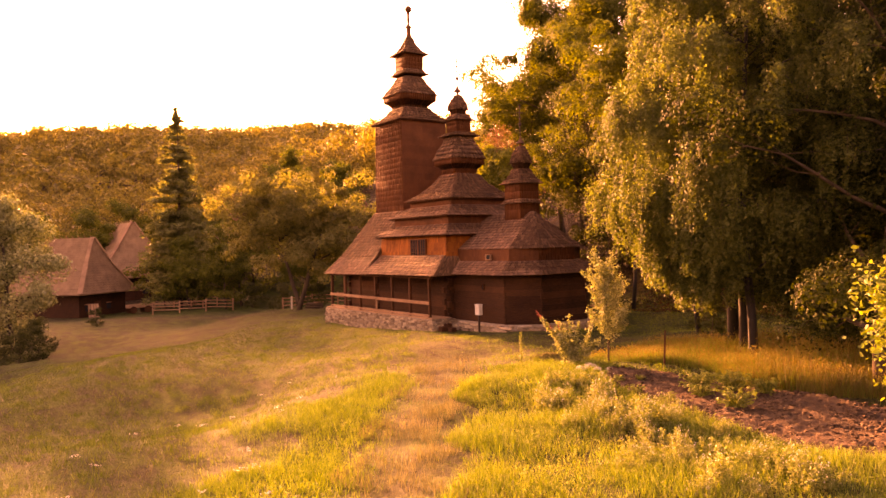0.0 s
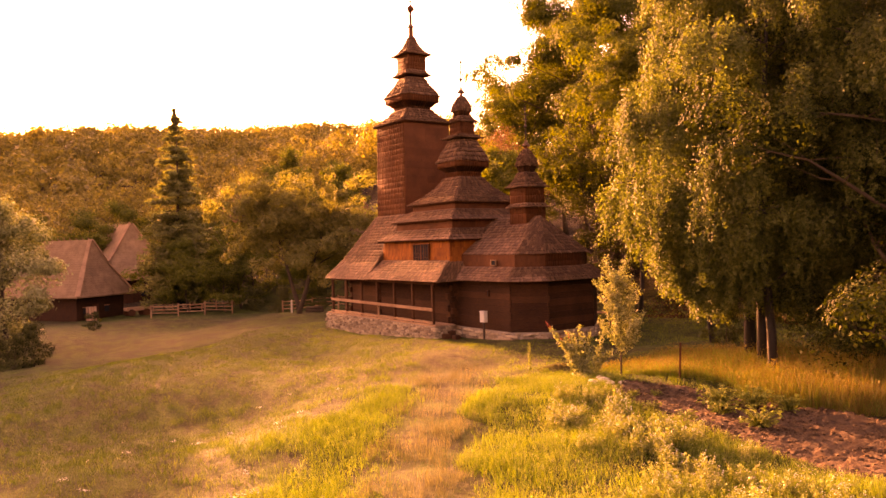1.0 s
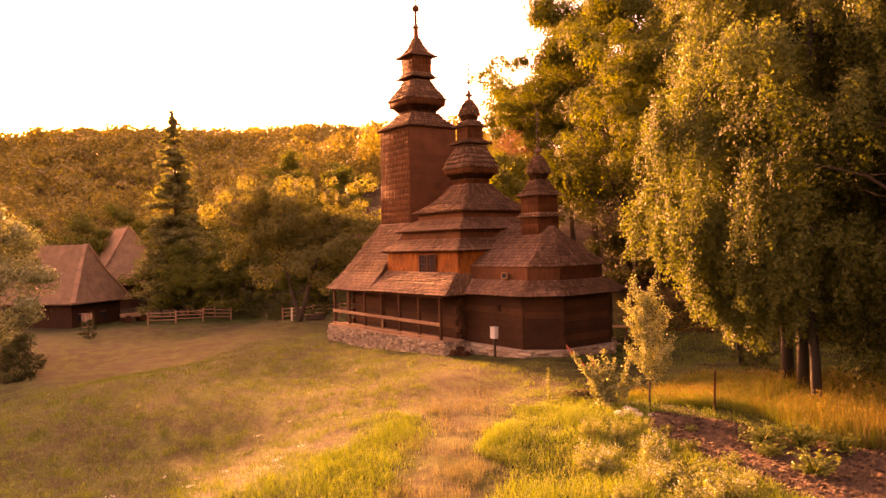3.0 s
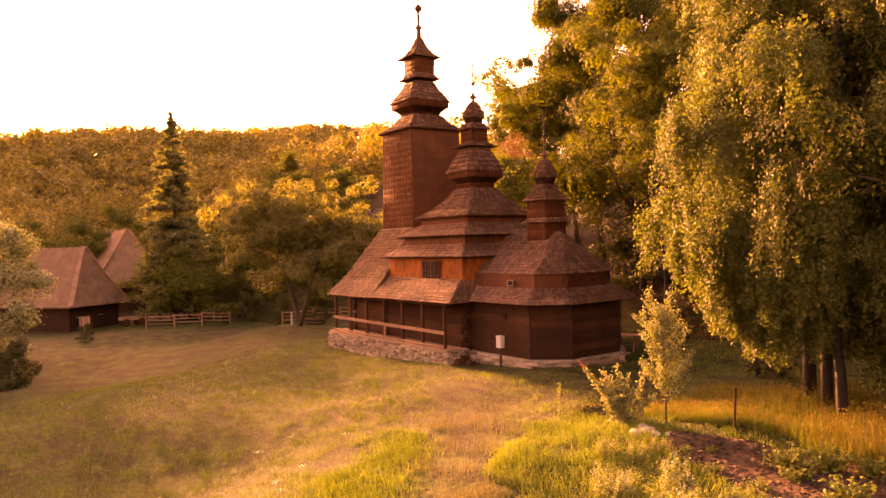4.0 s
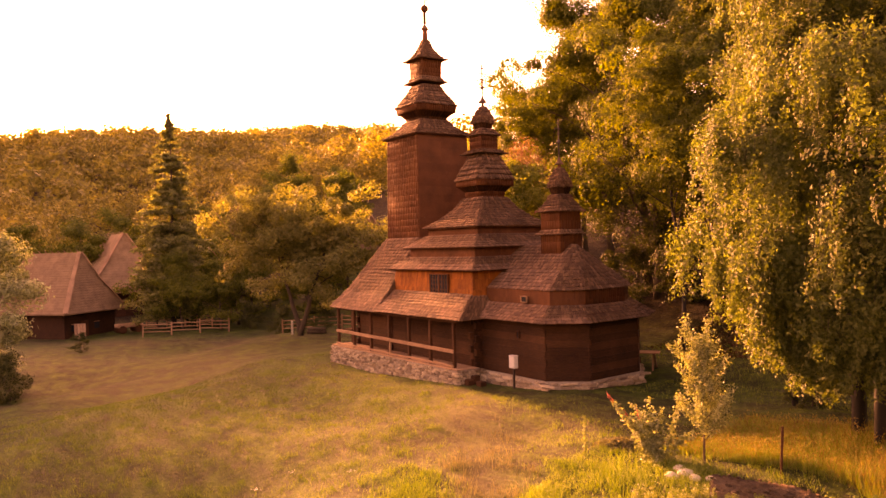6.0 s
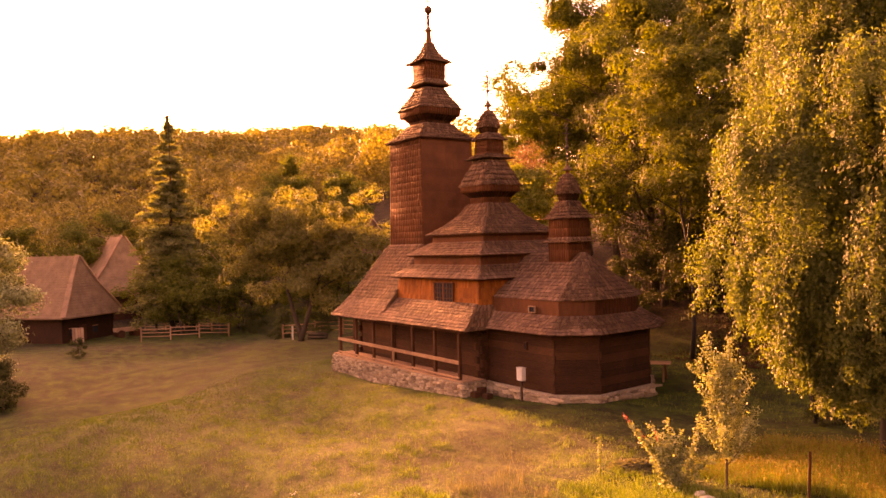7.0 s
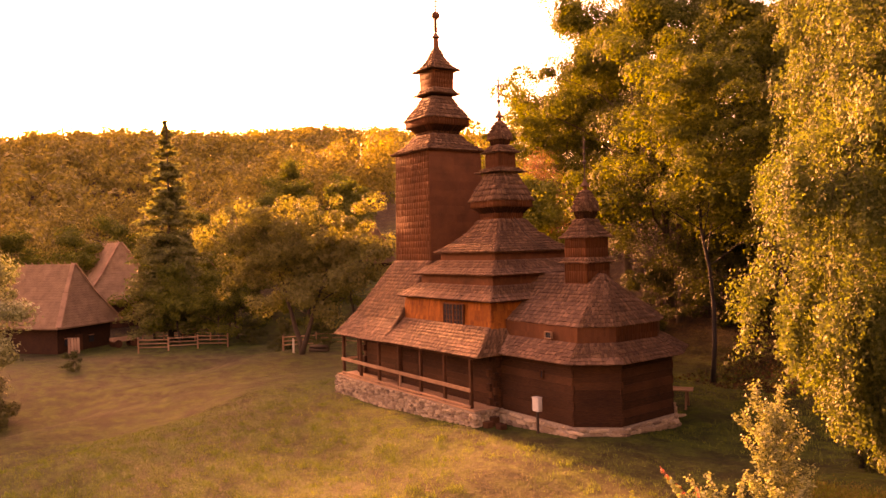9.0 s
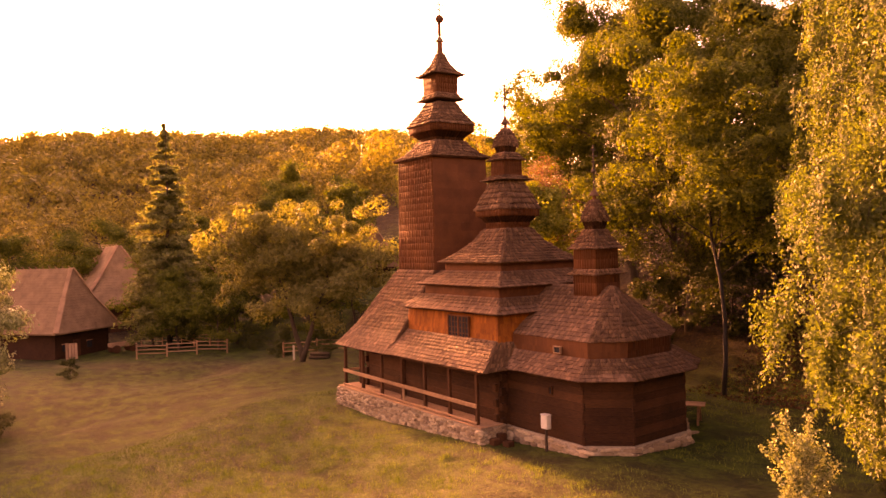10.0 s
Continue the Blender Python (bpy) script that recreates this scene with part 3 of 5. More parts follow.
tower("nave_lantern", NX, 0, [(10.2, 0.49), (11.1, 0.48)], 0, 0.3, 0.1, BOARD, "boarded lantern", thick=0.014, lift=0.018)
tower("nave_lantern_roof", NX, 0, [(11.05, 0.62), (11.18, 0.5), (11.42, 0.34)], 0, 0.14, 0.1, SHINGLE, "")
# dome underside in dark log, its shade included in the colour
tower("nave_dome_soffit", NX, 0, [(11.36, 0.33), (11.7, 0.43)], 0.4, 0.4, 0.1, LOG, "", thick=0.01, lift=0.012)
tower("nave_dome", NX, 0, [(11.68, 0.47), (11.92, 0.44), (12.2, 0.32), (12.42, 0.18), (12.56, 0.07)], 0.4, 0.14, 0.09, SHINGLE, "small shingle dome")
# west tower
shaft_rings = [square(TX, 0, 1.68, 5.2), square(TX, 0, 1.58, 11.7)]
shaft = part("tower_shaft", mesh_of("tower_shaft", *loft(shaft_rings), BOARD), parent=church, label="tall boarded tower shaft")
shaft_sides = ring_quads(*shaft_rings)
single(np.concatenate([shingles(shaft_sides[k], 0.4, 1.7, 0.024, 0.03, 0.003, 0.002) for k in (1, 3)]), "plank", BOARD, shaft)
tagged(part("board_covering", boxes_mesh("board_covering", np.concatenate([shingles(shaft_sides[k], 0.32, 0.17, 0.012, 0.016, 0.004, 0.004) for k in (0, 2)]), BOARD), parent=shaft), kind="stuff")
LEAN = (0.05, -0.02, 11.6)
tower("tower_roof", TX, 0, [(11.64, 1.78), (11.95, 1.34), (12.25, 1.05), (12.56, 0.88)], 0, 0.17, 0.13, SHINGLE, "flared shingle roof", LEAN)
# log colour here doubles as the shade under the tower onion
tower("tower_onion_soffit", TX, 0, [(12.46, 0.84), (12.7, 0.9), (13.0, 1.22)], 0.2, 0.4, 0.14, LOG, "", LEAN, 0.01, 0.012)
tower("tower_onion_fascia", TX, 0, [(12.98, 1.26), (13.32, 1.3)], 0.2, 0.34, 0.12, BOARD, "", LEAN, 0.02, 0.03)
tower("tower_onion", TX, 0, [(13.3, 1.34), (13.5, 1.22), (13.75, 1.04), (14.1, 0.8), (14.5, 0.61)], 0.2, 0.19, 0.12, SHINGLE, "bulging shingle onion", LEAN)
tower("tower_collar", TX, 0, [(14.6, 0.87), (14.7, 0.72), (14.95, 0.6)], 0, 0.14, 0.1, SHINGLE, "", LEAN)
tower("tower_lantern", TX, 0, [(14.6, 0.6), (15.95, 0.63)], 0, 0.3, 0.11, BOARD, "boarded lantern", LEAN, 0.014, 0.018)
tower("tower_lantern_roof", TX, 0, [(15.82, 0.88), (16.06, 0.58), (16.4, 0.36), (16.7, 0.23), (17.0, 0.14)], 0, 0.17, 0.11, SHINGLE, "pointed shingle cap", LEAN)

# chancel
SKIRT0 = [(3.6, -3.6), (8.1, -3.58), (9.35, -2.1), (9.1, 1.35), (7.7, 3.45), (3.6, 3.45)]
SKIRT1 = [(3.4, -2.72), (7.62, -2.68), (8.4, -1.5), (8.25, 1.0), (7.1, 2.55), (3.4, 2.55)]
EAVE = [(2.6, -2.62), (7.62, -2.62), (8.5, -1.5), (8.3, 1.02), (7.2, 2.6), (2.6, 2.6)]
at_z = lambda ring, z: [(x, y, z) for x, y in ring]
covered("chancel_skirt_roof", [at_z(SKIRT0, 2.55), at_z(SKIRT1, 3.18)], 0.2, 0.1, church, SHINGLE, "weathered shingle skirt roof", faces_seen=(0, 1, 2, 3), singles=(0, 1, 2))
covered("chancel_drum", [at_z([(x, y * 0.965) for x, y in SKIRT1], 3.05), at_z([(x, y * 0.965) for x, y in SKIRT1], 3.82)], 0.4, 0.12, church, BOARD, "brown board wall", 0.018, 0.022, "board", (0, 1, 2, 3), (0, 1))
RIDGE = [(2.0, -0.02, 5.6), (6.4, -0.02, 5.6), (6.5, -0.01, 5.6), (6.5, 0.01, 5.6), (6.4, 0.02, 5.6), (2.0, 0.02, 5.6)]
covered("chancel_roof", [at_z(EAVE, 3.76), RIDGE], 0.23, 0.105, church, SHINGLE, "hipped weathered shingle roof", faces_seen=(0, 1, 2, 3), singles=(0,))
tower("spire_base", CX, 0, [(4.8, 0.62), (6.2, 0.62)], 0, 0.42, 0.11, BOARD, "boarded spire base", thick=0.014, lift=0.018)
tower("spire_collar", CX, 0, [(6.02, 0.77), (6.12, 0.66), (6.25, 0.62)], 0, 0.14, 0.1, SHINGLE, "")
tower("spire_drum", CX, 0, [(6.2, 0.6), (7.1, 0.6)], 0, 0.42, 0.11, BOARD, "boarded drum", thick=0.014, lift=0.018)
tower("spire_roof", CX, 0, [(7.02, 0.76), (7.3, 0.54), (7.55, 0.4), (7.8, 0.32)], 0, 0.15, 0.1, SHINGLE, "flared shingle roof")
# spire underside: dark wood with the shade put into its tone
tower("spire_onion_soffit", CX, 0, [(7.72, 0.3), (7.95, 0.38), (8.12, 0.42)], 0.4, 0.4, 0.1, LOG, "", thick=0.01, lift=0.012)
tower("spire_onion", CX, 0, [(8.1, 0.45), (8.45, 0.38), (8.7, 0.26), (8.95, 0.13)], 0.4, 0.13, 0.09, SHINGLE, "small shingle onion")


def finial(cx, cy, parts_, cross=None):
    """Turned finials of (z, radius) profiles, and an iron cross of (z0, z1, arm)."""
    for name, prof, mat in parts_:
        rings = [[(cx + r * math.cos(k * math.pi / 6), cy + r * math.sin(k * math.pi / 6), z) for k in range(12)] for z, r in prof]
        part(name, mesh_of(name, *loft(rings), mat, name == "ball"), parent=church)
    if cross:
        z0, z1, arm = cross
        c = part("cross", box(cx - 0.022, cx + 0.022, cy - 0.022, cy + 0.022, z0, z1), IRON, church, "thin wrought iron cross")
        for z, a in ((z0 + 0.55 * (z1 - z0), arm), (z0 + 0.8 * (z1 - z0), arm * 0.55), (z0 + 0.3 * (z1 - z0), arm * 0.55)):
            part("cross_arm", box(cx - 0.018, cx + 0.018, cy - a, cy + a, z - 0.02, z + 0.02), IRON, c)


def ball(z, r):
    return [(z - r * math.cos(math.pi * i / 8) * 0.999, max(0.01, r * math.sin(math.pi * i / 8))) for i in range(9)]


tx, ty = TX + 0.05 * 5.6, -0.11
finial(tx, ty, [("neck", [(16.9, 0.17), (17.2, 0.135), (17.62, 0.125)], BOARD), ("cap", [(17.58, 0.2), (17.62, 0.2), (17.75, 0.1), (17.94, 0.035)], SHINGLE), ("rod", [(17.9, 0.085), (18.55, 0.075)], BOARD)])
finial(tx + 0.06, ty - 0.02, [("ball", ball(18.7, 0.21), BOARD)], (18.86, 19.9, 0.3))
finial(NX, 0, [("neck", [(12.5, 0.08), (12.82, 0.05)], BOARD), ("cap", [(12.72, 0.21), (12.76, 0.21), (12.88, 0.1), (13.05, 0.035)], SHINGLE), ("rod", [(13.0, 0.03), (13.4, 0.025)], IRON), ("ball", ball(13.48, 0.1), IRON)], (13.57, 14.65, 0.26))
finial(CX, 0, [("neck", [(8.9, 0.1), (9.2, 0.05)], BOARD), ("cap", [(9.1, 0.2), (9.14, 0.2), (9.25, 0.1), (9.42, 0.035)], SHINGLE), ("rod", [(9.4, 0.03), (10.0, 0.025)], IRON), ("ball", ball(10.08, 0.09), IRON)], (10.15, 11.1, 0.22))


part("lightning_wire", tubes_mesh("lightning_wire", [([(0.95, 0.1, 8.1), (1.45, 0.2, 7.42), (2.0, 0.3, 6.95), (2.52, 0.42, 6.58)], [0.012] * 4)], IRON, 4), parent=church)


# windows
def window(name, x0, x1, y, z0, z1, cols, rows, frame_w, label):
    w = part(name, box(x0, x1, y - 0.02, y + 0.03, z0, z1), GLASSDARK, church, label)
    for a, b, c, d in ((x0 - frame_w, x1 + frame_w, z1, z1 + frame_w), (x0 - frame_w, x1 + frame_w, z0 - frame_w, z0), (x0 - frame_w, x0, z0, z1), (x1, x1 + frame_w, z0, z1)):
        part("window_frame", box(a, b, y - 0.07, y + 0.03, c, d, 0.006), BOARD if cols > 1 else (GREYWOOD if x1 - x0 > 0.2 else POST), w)
    for i in range(1, cols):
        x = x0 + (x1 - x0) * i / cols
        part("mullion", box(x - 0.02, x + 0.02, y - 0.055, y - 0.021, z0, z1, 0.004), POST, w)
    for j in range(1, rows):
        z = z0 + (z1 - z0) * j / rows
        part("glazing_bar", box(x0, x1, y - 0.05, y - 0.023, z - 0.012, z + 0.012, 0.003), POST, w)
    return w


window("nave_window", 0.28, 0.95, -3.41, 3.44, 4.34, 3, 4, 0.045, "small barred window with wooden frame")
window("nave_window", 1.03, 1.7, -3.41, 3.44, 4.34, 3, 4, 0.045, "small barred window with wooden frame")
window("chancel_window", 6.04, 6.36, -2.7, 3.29, 3.49, 1, 1, 0.035, "tiny low window")
window("chancel_slit", 6.2, 6.32, -3.13, 1.85, 2.1, 1, 1, 0.03, "tiny wall slit")

# ================= by the church =================
cab = thing("meter_box", "light grey steel electricity meter box on a post", "meter box", (6.36, -3.5, -0.38))
part("post", box(-0.04, 0.04, -0.04, 0.04, -0.15, 1.05, 0.006), IRON, cab)
part("cabinet", box(-0.17, 0.17, -0.1, 0.1, 1.04, 1.53, 0.015), BOXPAINT, cab)
part("cabinet_door", box(-0.15, 0.15, -0.113, -0.102, 1.06, 1.51, 0.004), BOXPAINT, cab)
part("cabinet_lid", box(-0.185, 0.185, -0.125, 0.11, 1.53, 1.555, 0.005), BOXPAINT, cab)


# ================= trees =================
def leaves(centres, size, rng, flat=0.3, stretch=1.5, hang=0.0, out=None, corners=4):
    """Small four-cornered leaves at the centres: n x 4 x 3. out: the side that each one faces, more or less."""
    n = len(centres)
    a = rng.normal(0, 1, (n, 3))
    if out is not None:
        face = out + rng.normal(0, 0.33, (n, 3)) + (0, 0, 0.2)
        face /= np.linalg.norm(face, axis=1)[:, None]
        a = np.cross(a, face)
        a /= np.linalg.norm(a, axis=1)[:, None]
        b = np.cross(a, face)
    else:
        a[:, 2] = a[:, 2] * (1 - flat) - hang
        a /= np.linalg.norm(a, axis=1)[:, None]
        b = np.cross(a, rng.normal(0, 1, (n, 3)))
        b /= np.linalg.norm(b, axis=1)[:, None]
    s = (size * rng.uniform(0.65, 1.3, n))[:, None]
    a, b = a * s * 0.5 * stretch, b * s * 0.5
    if corners == 3:
        return np.stack([centres - a + b, centres + a, centres - a * 0.8 - b], 1)
    return np.stack([centres - a, centres - 0.15 * a + b, centres + a, centres - 0.15 * a - b], 1)


def oval_leaves(centres, size, rng, stretch=1.7, droop=0.3):
    """Pointed oval leaves folded along the rib, two quads each."""
    q = leaves(centres, size, rng, 0.4, stretch, droop)
    base, tip = q[:, 0], q[:, 2]
    a, b = tip - base, (q[:, 1] - q[:, 3]) * 0.5
    n = np.cross(a, b)
    n *= (0.18 * np.linalg.norm(b, axis=1) / (np.linalg.norm(n, axis=1) + 1e-9))[:, None]
    one = np.stack([base, base + 0.3 * a + b + n, base + 0.68 * a + 0.8 * b + n, tip], 1)
    two = np.stack([base, tip, base + 0.68 * a - 0.8 * b + n, base + 0.3 * a - b + n], 1)
    return np.concatenate([one, two], 1).reshape(-1, 4, 3)


def limb(start, direction, length, r0, rng, bends=5, sag=0.0, wander=0.25, tip=0.15):
    p, d = Vector(start), Vector(direction).normalized()
    pts, radii = [p.copy()], [r0]
    for i in range(bends):
        d = (d + Vector(rng.normal(0, wander, 3)) * 0.5 + Vector((0, 0, -sag))).normalized()
        p = p + d * (length / bends)
        pts.append(p.copy())
        radii.append(r0 * (1 - (1 - tip) * (i + 1) / bends))
    return pts, radii


def broad_tree(name, seed, high, wide, leaf_size, count, leaf_mat, bark, label, category="tree", trunk_r=0.25, low=0.25, clump=0.11, weep=0.0, stems=1, sides=7, limbs=11, lean=(0, 0), rise=0.0, small=False, dome=False, twigs=5, fork=0.0):
    """A tapered trunk, limbs, twigs and a crown of leaf clumps with gaps. Built at the origin."""
    rng = np.random.default_rng(seed)
    t = thing(name, label, category)
    lines, tips = [], []
    for s in range(stems):
        off = Vector((rng.normal(0, 0.35), rng.normal(0, 0.35), -0.3)) if stems > 1 else Vector((0, 0, -0.3))
        tilt = Vector((lean[0] + (rng.normal(0, 0.1) if stems > 1 else 0), lean[1] + (rng.normal(0, 0.1) if stems > 1 else 0), 1)) + Vector((0.56, 0.83, 0)) * fork * (2 * s - 1)
        if fork:
            off *= 0.3
        pts, rad = limb(off, tilt, high * 0.86, trunk_r, rng, 8, 0, 0.12, 0.12)
        lines.append((pts, rad))
        for k in range(limbs):
            f = low + (0.97 - low) * (k + rng.uniform(0, 0.8)) / limbs
            i = min(int(f * 8), 7)
            p = pts[i].lerp(pts[i + 1], f * 8 - i)
            az = 2.4 * k + rng.uniform(-0.5, 0.5) + s
            reach = wide * 0.5 * (0.35 + 0.75 * math.sin(math.pi * min(1, 0.18 + 0.85 * (f - low) / (1 - low)) ** 0.9)) * rng.uniform(0.75, 1.15)
            if small:
                reach = wide * 0.5 * (1.2 - 0.85 * f) * rng.uniform(0.75, 1.15)
            d = Vector((math.cos(az), math.sin(az), 0.35 + 0.7 * f + rise))
            lp, lr = limb(p, d, reach * 1.15, max(0.02, rad[i] * 0.42), rng, 5, 0.03 + 0.1 * weep, 0.3, 0.2)
            lines.append((lp, lr))
            tips += [(lp[j], 0.7) for j in ((5,) if dome else (3, 4, 5))]
            for q in range(twigs):
                j = int(rng.integers(1, 5)) if not dome else 2 + q % 4
                sd = Vector((*rng.normal(0, 1, 2), rng.uniform(-0.3, 0.8)))
                sp, sr = limb(lp[j], sd, reach * (rng.uniform(0.22, 0.4) if dome else rng.uniform(0.35, 0.6)), lr[j] * 0.5, rng, 3, 0.05 + 0.12 * weep, 0.35, 0.2)
                lines.append((sp, sr))
                tips += [(sp[3], 1.0)] if dome else [(sp[2], 1.0), (sp[3], 1.0)]
        tips += [(pts[-1], 0.8), (pts[-2], 0.8)]
    part("trunk", tubes_mesh("trunk", lines, bark, sides), parent=t)
    centres, outs = [], []
    per = max(4, int(count / len(tips)))
    for p, scale in tips:
        n = int(per * (rng.uniform(0.75, 1.3) if dome else rng.uniform(0.4, 1.6)))
        r = clump * high * rng.uniform(0.5, 1.15) * scale
        c = rng.normal(0, 1, (n, 3))
        c /= np.linalg.norm(c, axis=1)[:, None]
        if dome:
            c[:, 2] = np.where((c[:, 2] < -0.1) & (rng.uniform(0, 1, n) < 0.7), -c[:, 2], c[:, 2])
        outs.append(c.copy())
        bulge = 1 + 0.22 * np.sin(5 * c[:, 0] + 40 * r) * np.sin(5 * c[:, 1] + 70 * r) if dome else 1
        c *= ((rng.uniform(0.3, 1, n) ** (0.18 if dome else 0.4)) * bulge)[:, None] * r
        c[:, 2] *= 0.75
        if weep:
            strand = rng.integers(0, max(3, n // 62), n)
            base = rng.normal(0, 0.45, (strand.max() + 1, 3)) * r
            long = rng.uniform(0.5, 1.8, strand.max() + 1) * weep
            down = rng.uniform(0, 1, n)
            blob = c.copy()
            c = base[strand] + np.stack([rng.normal(0, 0.048, n), rng.normal(0, 0.048, n), -down * long[strand]], 1)
            c = np.where((rng.uniform(0, 1, n) < 0.28)[:, None], blob * (1.0, 1.0, 1.15), c)
            o = c * (1, 1, 0.4) / r + 0.9 * np.array((p[0] - pts[4][0], p[1] - pts[4][1], 0.0)) / (0.4 * wide)
            outs[-1] = o / (np.linalg.norm(o, axis=1)[:, None] + 1e-6)
        centres.append(c + np.array(p))
    centres = np.concatenate(centres)
    quads = oval_leaves(centres, leaf_size, rng) if small else leaves(centres, leaf_size, rng, stretch=1.3, out=np.concatenate(outs), corners=3)
    part("crown", quads_mesh("crown", quads, leaf_mat), parent=t)
    return t


def spruce_tree(name, seed, high, wide, count, mat, label, needle=0.34):
    rng = np.random.default_rng(seed)
    t = thing(name, label, "tree")
    lines = [limb((0, 0, -0.3), (0, 0, 1), high * 1.0, high * 0.014, rng, 8, 0, 0.02, 0.05)]
    centres = []
    whorls = int(high * 1.6)
    for k in range(whorls):
        f = 0.08 + 0.9 * (k + rng.uniform(-0.6, 0.6)) / whorls
        reach = wide * 0.5 * (1 - f) ** 0.85 + 0.15
        for a in range(7):
            az, f = a * 0.9 + k * 0.5 + rng.uniform(-0.5, 0.5), min(0.985, f + rng.uniform(-0.012, 0.012))
            lp, lr = limb((0, 0, f * high), (math.cos(az), math.sin(az), 0.1), reach * rng.uniform(0.5, 1.2), 0.04 * (1 - f) + 0.01, rng, 4, 0.07, 0.1, 0.2)
            lines.append((lp, lr))
            n = int(count / whorls / 7 * (0.3 + 1.6 * (1 - f)))
            u = rng.uniform(0.15, 1, n)
            q = np.array(lp)
            i = np.minimum((u * 4).astype(int), 3)
            c = q[i] + (q[i + 1] - q[i]) * (u * 4 - i)[:, None]
            centres.append(c + rng.normal(0, 0.09 * reach, (n, 3)) * (1, 1, 0.5) - (0, 0, 0.12))
    c = rng.uniform(0.9, 1.01, 260)
    centres.append(np.stack([rng.normal(0, 0.16, 260) * (1.04 - c) * 10, rng.normal(0, 0.16, 260) * (1.04 - c) * 10, c * high], 1))
    part("trunk", tubes_mesh("trunk", lines, BARK, 5), parent=t)
    part("crown", quads_mesh("crown", leaves(np.concatenate(centres), needle, rng, 0.6, 2.2, 0.2, corners=3), mat), parent=t)
    return t


def stand(ob, x, y, turn=0.0, size=1.0, sink=0.0):
    ob.matrix_basis = pose(x, y, level(x, y) - sink, 0, 0, turn) @ Matrix.Scale(size, 4)
    return ob


def again(ob, x, y, turn=0.0, size=1.0):
    c = copy_thing(ob, Matrix())
    c.scale = (1, 1, 1)
    c.matrix_basis = pose(x, y, level(x, y), 0, 0, turn) @ Matrix.Scale(size, 4)
    return c


